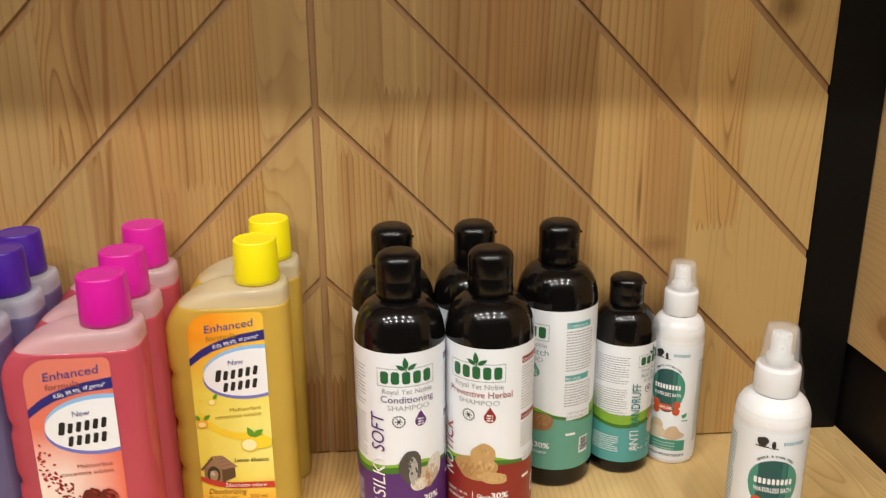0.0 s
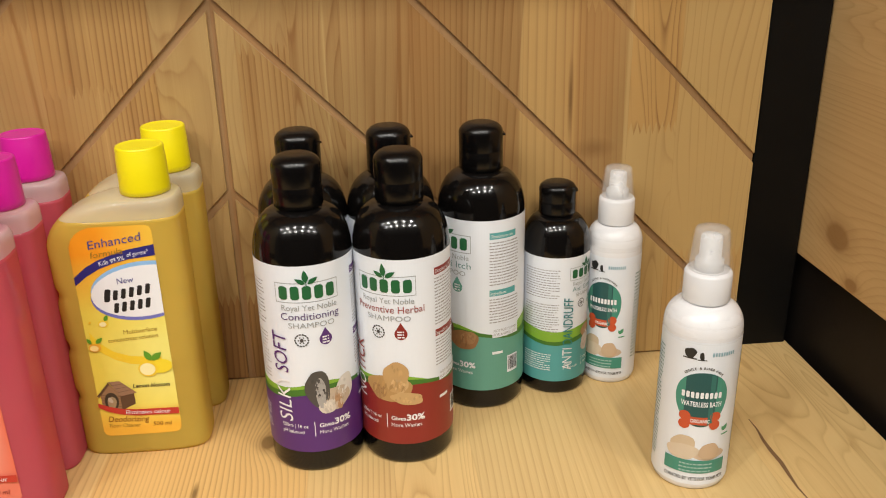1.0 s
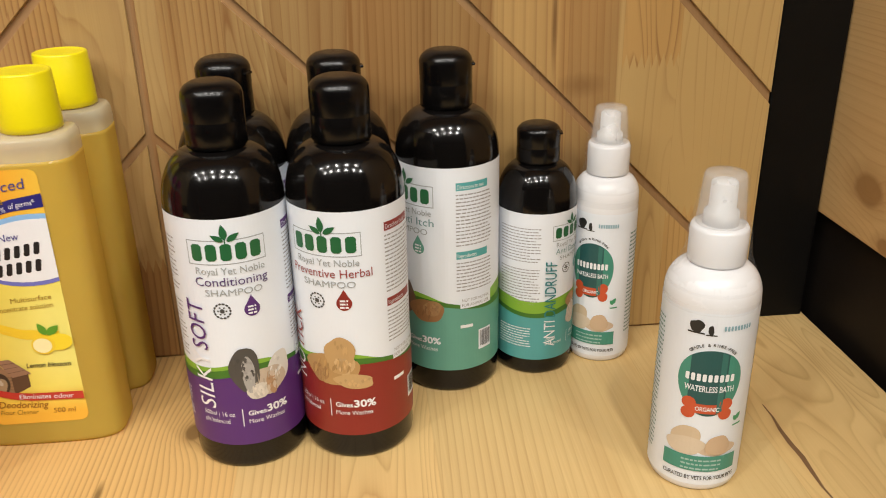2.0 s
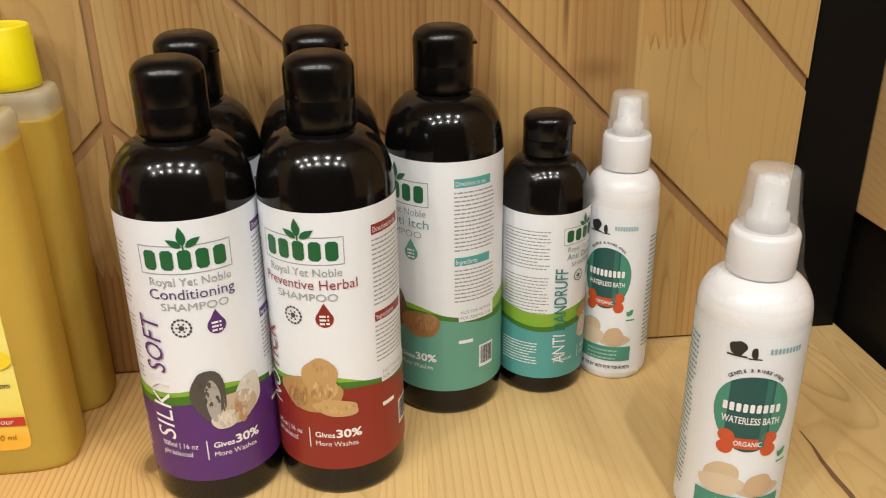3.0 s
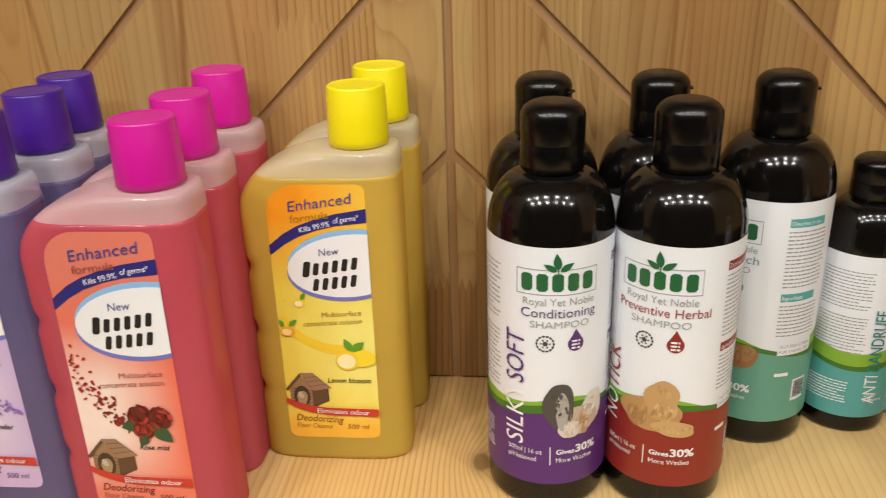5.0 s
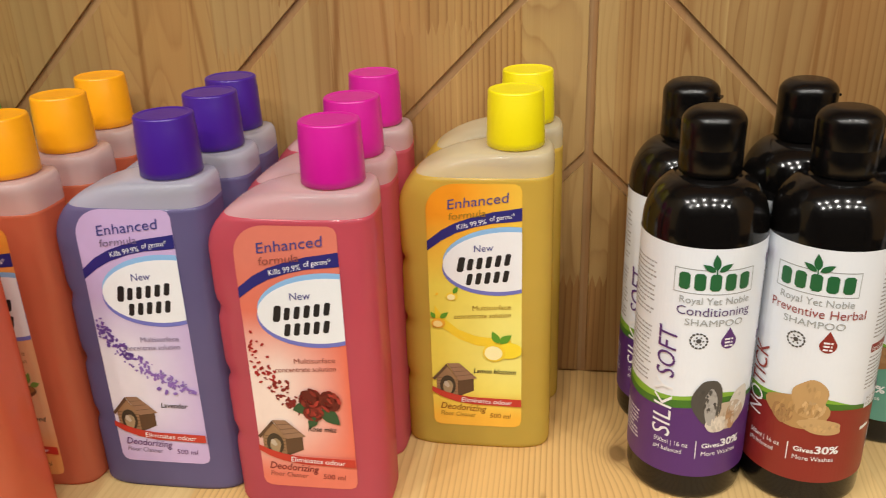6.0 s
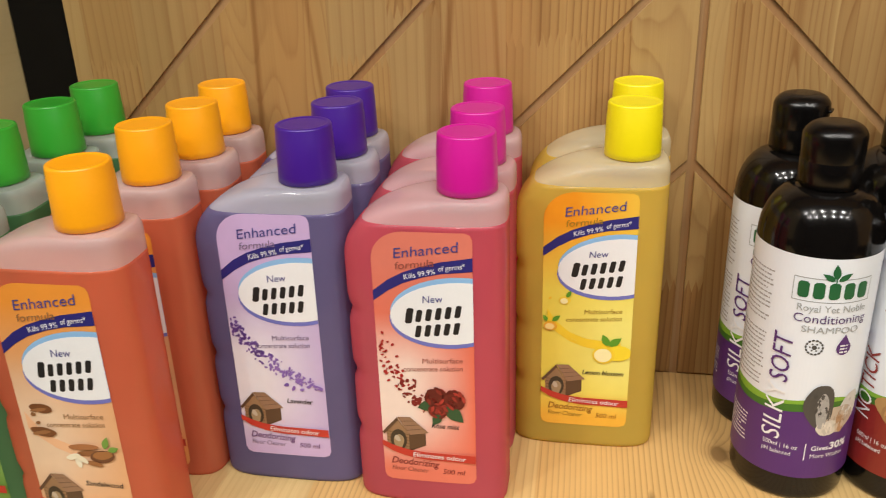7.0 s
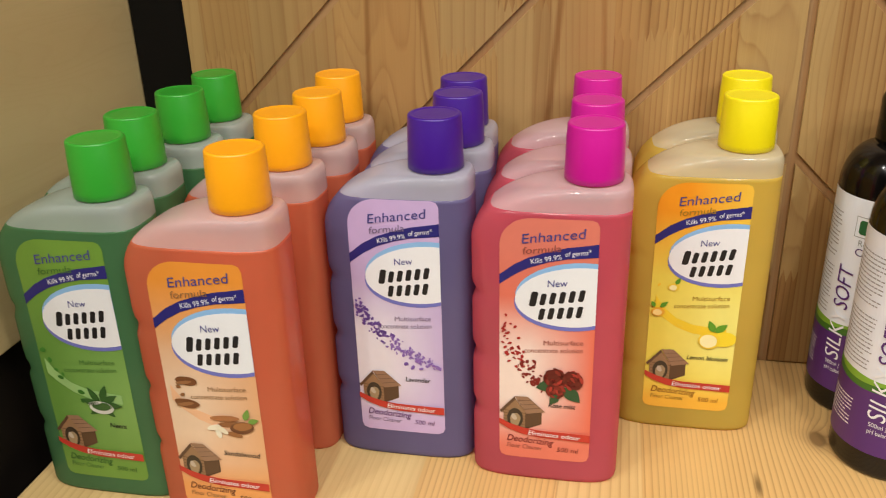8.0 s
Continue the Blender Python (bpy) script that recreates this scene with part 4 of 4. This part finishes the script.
DANDRUFF = dict(hill=14, tone=ink(0.085, 0.34, 0.34), tone_word="teal", bar=ink(0.08, 0.36, 0.36), head="Anti Dandruff", head_u=-17, head_w=36, head_ink=ink(0.16, 0.30, 0.30),
                upright=(("ANTI", 12, WHITE_INK, 24), ("DANDRUFF", 40, ink(0.02, 0.20, 0.22), 50)),
                blobs=((2, 46, 6.5, 7, 0, (0.46, 0.26, 0.10), 1), (3, 34, 6.5, 10, 0, (0.62, 0.56, 0.48), 2), (4, 44, 2.6, 4, 0, (0.66, 0.62, 0.56), 3), (1, 30, 5, 6, 0, (0.58, 0.50, 0.42), 4)))

BIG = (0.0312, 0.2108, 0.0153, 0.1785, 0.0165, 0.149)
SH = "shampoo bottles"
tagged(put(shampoo(*BIG, SILKY, 80), 0.0275, -0.0975, 5), "black shampoo bottle with white and purple label, foremost pair", "bottle", SH)
tagged(put(shampoo(*BIG, TICK, 100), 0.0902, -0.0965, -24), "black shampoo bottle with white and dark red label", "bottle", SH)
tagged(put(shampoo(*BIG, SILKY, -12), 0.0247, -0.0345, -12), "black shampoo bottle with purple label, against the pine back", "bottle", SH)
tagged(put(shampoo(*BIG, TICK, 18), 0.0866, -0.0335, -10), "black shampoo bottle with dark red label, against the pine back", "bottle", SH)
tagged(put(shampoo(*BIG, ITCH, 58), 0.1507, -0.0360, -58), "black shampoo bottle with teal label turned sideways", "bottle", SH)
tagged(put(shampoo(0.0252, 0.1630, 0.0133, 0.1395, 0.0115, 0.1125, DANDRUFF, -55), 0.208, -0.028, 47), "small black shampoo bottle with green and teal label", "bottle", SH)
tagged(put(sprayer(0.0206, 0.1700, 0.0132, 0.1280, 0.1475, 0.0096), 0.2540, -0.0235, -34), "white spray bottle with teal label, against the pine back", "spray bottle", "spray bottles")
tagged(put(sprayer(0.0237, 0.1700, 0.0142, 0.1250, 0.1440, 0.0100), 0.2715, -0.1553, -14), "white spray bottle with teal label standing apart", "spray bottle", "spray bottles")

def rose(cx, cy, r):
    """Overlapping dark red petals, ring by ring."""
    rnd = random.Random(int(cx * 10 + cy))
    out = [("blob", cx, cy, r, r * 0.9, 0, (0.11, 0.008, 0.007))]
    for ring, n in ((0.80, 9), (0.56, 7), (0.32, 5), (0.1, 2)):
        for i in range(n):
            a = 6.283 * (i + rnd.random() * 0.5) / n
            k = rnd.choice((0.55, 0.9, 1.2, 1.7))
            out.append(("oval", cx + r * ring * math.cos(a), cy + r * ring * math.sin(a), r * 0.34, r * 0.15, math.degrees(a) + 90 + rnd.uniform(-25, 25), (0.24 * k, 0.020 * k, 0.015 * k)))
    return out


VARIETIES = {
    "green": dict(drop=0.0032, low_fill=0.001, word="green", cap_word="green", liquid=(0.13, 0.34, 0.145), shell=(0.68, 0.76, 0.70), cap=(0.035, 0.36, 0.03),
                  print=((0.165, 0.33, 0.045), (0.135, 0.29, 0.05), (0.20, 0.38, 0.09)), soft=(0.06, 0.16, 0.03), strong=(0.03, 0.12, 0.02), scent="Neem", scent_u=35, scent_w=10, seed=3, reach=30, count=9, size=(1.2, 2.6),
                  bits=(0.06, 0.22, 0.03), bits2=(0.04, 0.16, 0.02), swirl=(0.30, 0.50, 0.18),
                  cluster=[("leaf", 33, 48, 12, 2.2, 70), ("leaf", 33, 47, 12, 2.2, 30), ("leaf", 33, 46, 13, 2.2, 0), ("leaf", 32, 47, 12, 2.2, 120), ("leaf", 32, 46, 12, 2.2, 165), ("leaf", 33, 44, 9, 2.0, -40), ("leaf", 32, 44, 9, 2.0, 215), ("oval", 32.5, 44, 7.5, 4.2, 0, (0.60, 0.60, 0.56)), ("oval", 32.5, 45, 5.8, 2.8, 0, (0.05, 0.12, 0.03)), ("oval", 29, 47, 4.4, 1.2, 12, (0.66, 0.66, 0.62))],
                  leaf=(0.03, 0.10, 0.02), at=[(-0.4040, -0.1900), (-0.4113, -0.1424), (-0.409, -0.0889), (-0.409, -0.0399)]),
    "orange": dict(drop=0.0072, low_fill=0.0035, word="coral orange", cap_word="amber yellow", liquid=(0.93, 0.245, 0.125), shell=(0.90, 0.70, 0.68), cap=(0.92, 0.37, 0.006),
                   print=((0.82, 0.30, 0.04), (0.74, 0.40, 0.20), (0.80, 0.58, 0.40)), soft=(0.26, 0.13, 0.05), strong=(0.16, 0.05, 0.02), scent="Sandalwood", scent_u=28, scent_w=20.5, seed=5, reach=30, count=3, size=(1.0, 1.6),
                   bits=(0.22, 0.09, 0.03), bits2=(0.26, 0.11, 0.04), swirl=(0.80, 0.46, 0.26),
                   cluster=[("blob", 13, 77, 6.5, 2.6, -6, (0.17, 0.06, 0.02)), ("blob", 11.5, 76, 4.5, 1.1, 10, (0.30, 0.13, 0.05)), ("blob", 11.5, 63, 7.2, 2.8, -8, (0.17, 0.06, 0.02)), ("blob", 10.5, 62.5, 5, 1.2, 12, (0.30, 0.13, 0.05)), ("oval", 32, 55.5, 8.5, 1.9, 4, (0.36, 0.14, 0.05)), ("oval", 35, 51.5, 8, 1.8, 6, (0.26, 0.10, 0.035)), ("oval", 41, 50, 7, 3.8, 12, (0.14, 0.05, 0.02)), ("blob", 41.5, 51, 5.4, 2.6, 12, (0.34, 0.14, 0.045)), ("oval", 25, 49, 4.2, 1.7, 20, (0.80, 0.73, 0.56)), ("oval", 29.5, 48, 4.0, 1.7, -35, (0.78, 0.70, 0.52)), ("oval", 27, 45.5, 1.7, 3.6, 10, (0.80, 0.74, 0.58)), ("leaf", 43, 55, 8, 1.8, 70), ("leaf", 45, 54, 6.5, 1.7, 20), ("oval", 36, 45.5, 5, 1.5, -10, (0.30, 0.12, 0.04))],
                   leaf=(0.16, 0.30, 0.05), at=[(-0.3245, -0.1985), (-0.3267, -0.1323), (-0.3211, -0.0856), (-0.3244, -0.0344)]),
    "violet": dict(drop=-0.003, word="violet", cap_word="deep purple", liquid=(0.26, 0.225, 0.46), shell=(0.76, 0.75, 0.86), cap=(0.05, 0.009, 0.24),
                   print=((0.58, 0.42, 0.70), (0.55, 0.43, 0.68), (0.82, 0.78, 0.85)), soft=(0.20, 0.15, 0.26), strong=(0.12, 0.04, 0.16), scent="Lavender", scent_u=29, scent_w=15, seed=8, reach=45, spread=3.4, count=230, size=(0.6, 1.25),
                   bits=(0.17, 0.08, 0.36), bits2=(0.24, 0.13, 0.44), swirl=None,
                   cluster=[("blob", 30, 43, 1.6, 1.1, 20, (0.17, 0.08, 0.36)), ("blob", 34, 41, 1.7, 1.0, 60, (0.20, 0.10, 0.40)), ("blob", 39, 40.5, 1.4, 0.9, 10, (0.24, 0.13, 0.44))],
                   leaf=(0.1, 0.2, 0.05), at=[(-0.2403, -0.1275), (-0.2360, -0.0795), (-0.2395, -0.0390)]),
    "pink": dict(word="rose pink", cap_word="magenta", liquid=(0.84, 0.155, 0.215), shell=(0.90, 0.68, 0.70), cap=(0.56, 0.007, 0.27),
                 print=((0.72, 0.20, 0.14), (0.76, 0.16, 0.095), (0.88, 0.72, 0.64)), soft=(0.30, 0.08, 0.06), strong=(0.20, 0.02, 0.02), scent="Rose mist", scent_u=28, scent_w=15, seed=11, reach=26, spread=5.0, count=84, size=(0.7, 1.45),
                 bits=(0.38, 0.02, 0.02), bits2=(0.20, 0.012, 0.012), swirl=None,
                 cluster=[("leaf", 30, 46, 9.5, 3.4, 195), ("leaf", 36.5, 45, 13, 4, -45), ("leaf", 33, 40, 8, 2.6, 240), *rose(31.5, 51, 6.4), *rose(41, 50, 6.4), *rose(32, 42.5, 5.4)],
                 leaf=(0.025, 0.08, 0.03), at=[(-0.1538, -0.1372), (-0.1543, -0.0900), (-0.1560, -0.0280)]),
    "yellow": dict(word="lemon yellow", cap_word="bright yellow", liquid=(0.91, 0.665, 0.125), shell=(0.86, 0.79, 0.57), cap=(0.78, 0.66, 0.004),
                   print=((0.88, 0.32, 0.015), (0.84, 0.68, 0.09), (0.86, 0.78, 0.20)), soft=(0.34, 0.20, 0.02), strong=(0.30, 0.12, 0.01), scent="Lemon blossom", scent_u=24.5, scent_w=24, seed=14, reach=30, count=3, size=(0.8, 1.2),
                   bits=(0.86, 0.55, 0.03), bits2=(0.86, 0.62, 0.05), swirl=(0.86, 0.60, 0.03),
                   cluster=[("oval", 13, 80, 3.4, 2.6, 0, (0.86, 0.62, 0.05)), ("oval", 12.6, 79.6, 2.2, 1.8, 0, (0.88, 0.78, 0.40)), ("leaf", 14, 82, 5, 1.3, 60), ("oval", 5, 63, 4, 3, 0, (0.80, 0.40, 0.03)), ("oval", 4.6, 62.6, 2.7, 2.1, 0, (0.88, 0.66, 0.25)), ("leaf", 6, 66, 6, 1.5, 40), ("leaf", 3, 66, 4.5, 1.3, 120), ("oval", 45, 46.5, 7.5, 5.2, 6, (0.86, 0.66, 0.03)), ("oval", 36.5, 45, 6.4, 5.8, 0, (0.84, 0.60, 0.03)), ("oval", 36.1, 44.8, 5.1, 4.6, 0, (0.88, 0.80, 0.42)), ("leaf", 39, 51, 8.5, 2.2, 115), ("leaf", 39.5, 51, 9, 2.4, 40), ("oval", 36.1, 44.8, 0.8, 0.8, 0, (0.84, 0.62, 0.08))],
                   leaf=(0.10, 0.30, 0.02), at=[(-0.0702, -0.0722), (-0.0662, -0.0210)]),
}
YAWS = {"green": (0, 2, -3, 1), "orange": (0, -2, 2, 0), "violet": (0, 2, -2), "pink": (0, -1, 2), "yellow": (0, 1)}
NEAR = {0: "foremost", 1: "second in row", 2: "third in row", 3: "last in row"}
for colour, v in VARIETIES.items():
    v["cluster"] = [c if len(c) == 7 else (*c, v["leaf"]) for c in v["cluster"]]
    v["ground"], v["ground_word"] = ground_mat(colour + "_print", *v["print"], 0.55 if colour == "yellow" else 0.0, colour in ("pink", "violet", "orange")), v["word"]
    v["soft"], v["strong"] = ink(*v["soft"]), ink(*v["strong"])
    first = None
    for k, (x, y) in enumerate(v["at"]):
        yaw = YAWS[colour][k]
        if first is None:
            first = put(flask(liquid_mat(colour + "_liquid", v["liquid"]), shell_mat(colour + "_shell", v["shell"], 0.56, 0.14, 0.22), paint(colour + "_cap", v["cap"], 0.34, 0, 0.05, 90, 0.05), v), x, y, yaw)
            ob = first
        else:
            ob = copy_thing(first, pose(x, y, TOP, 0, 0, yaw))
        tagged(ob, "bottle of " + v["word"] + " floor cleaner, " + v["cap_word"] + " cap, " + NEAR[k], "bottle", "floor cleaner bottles")
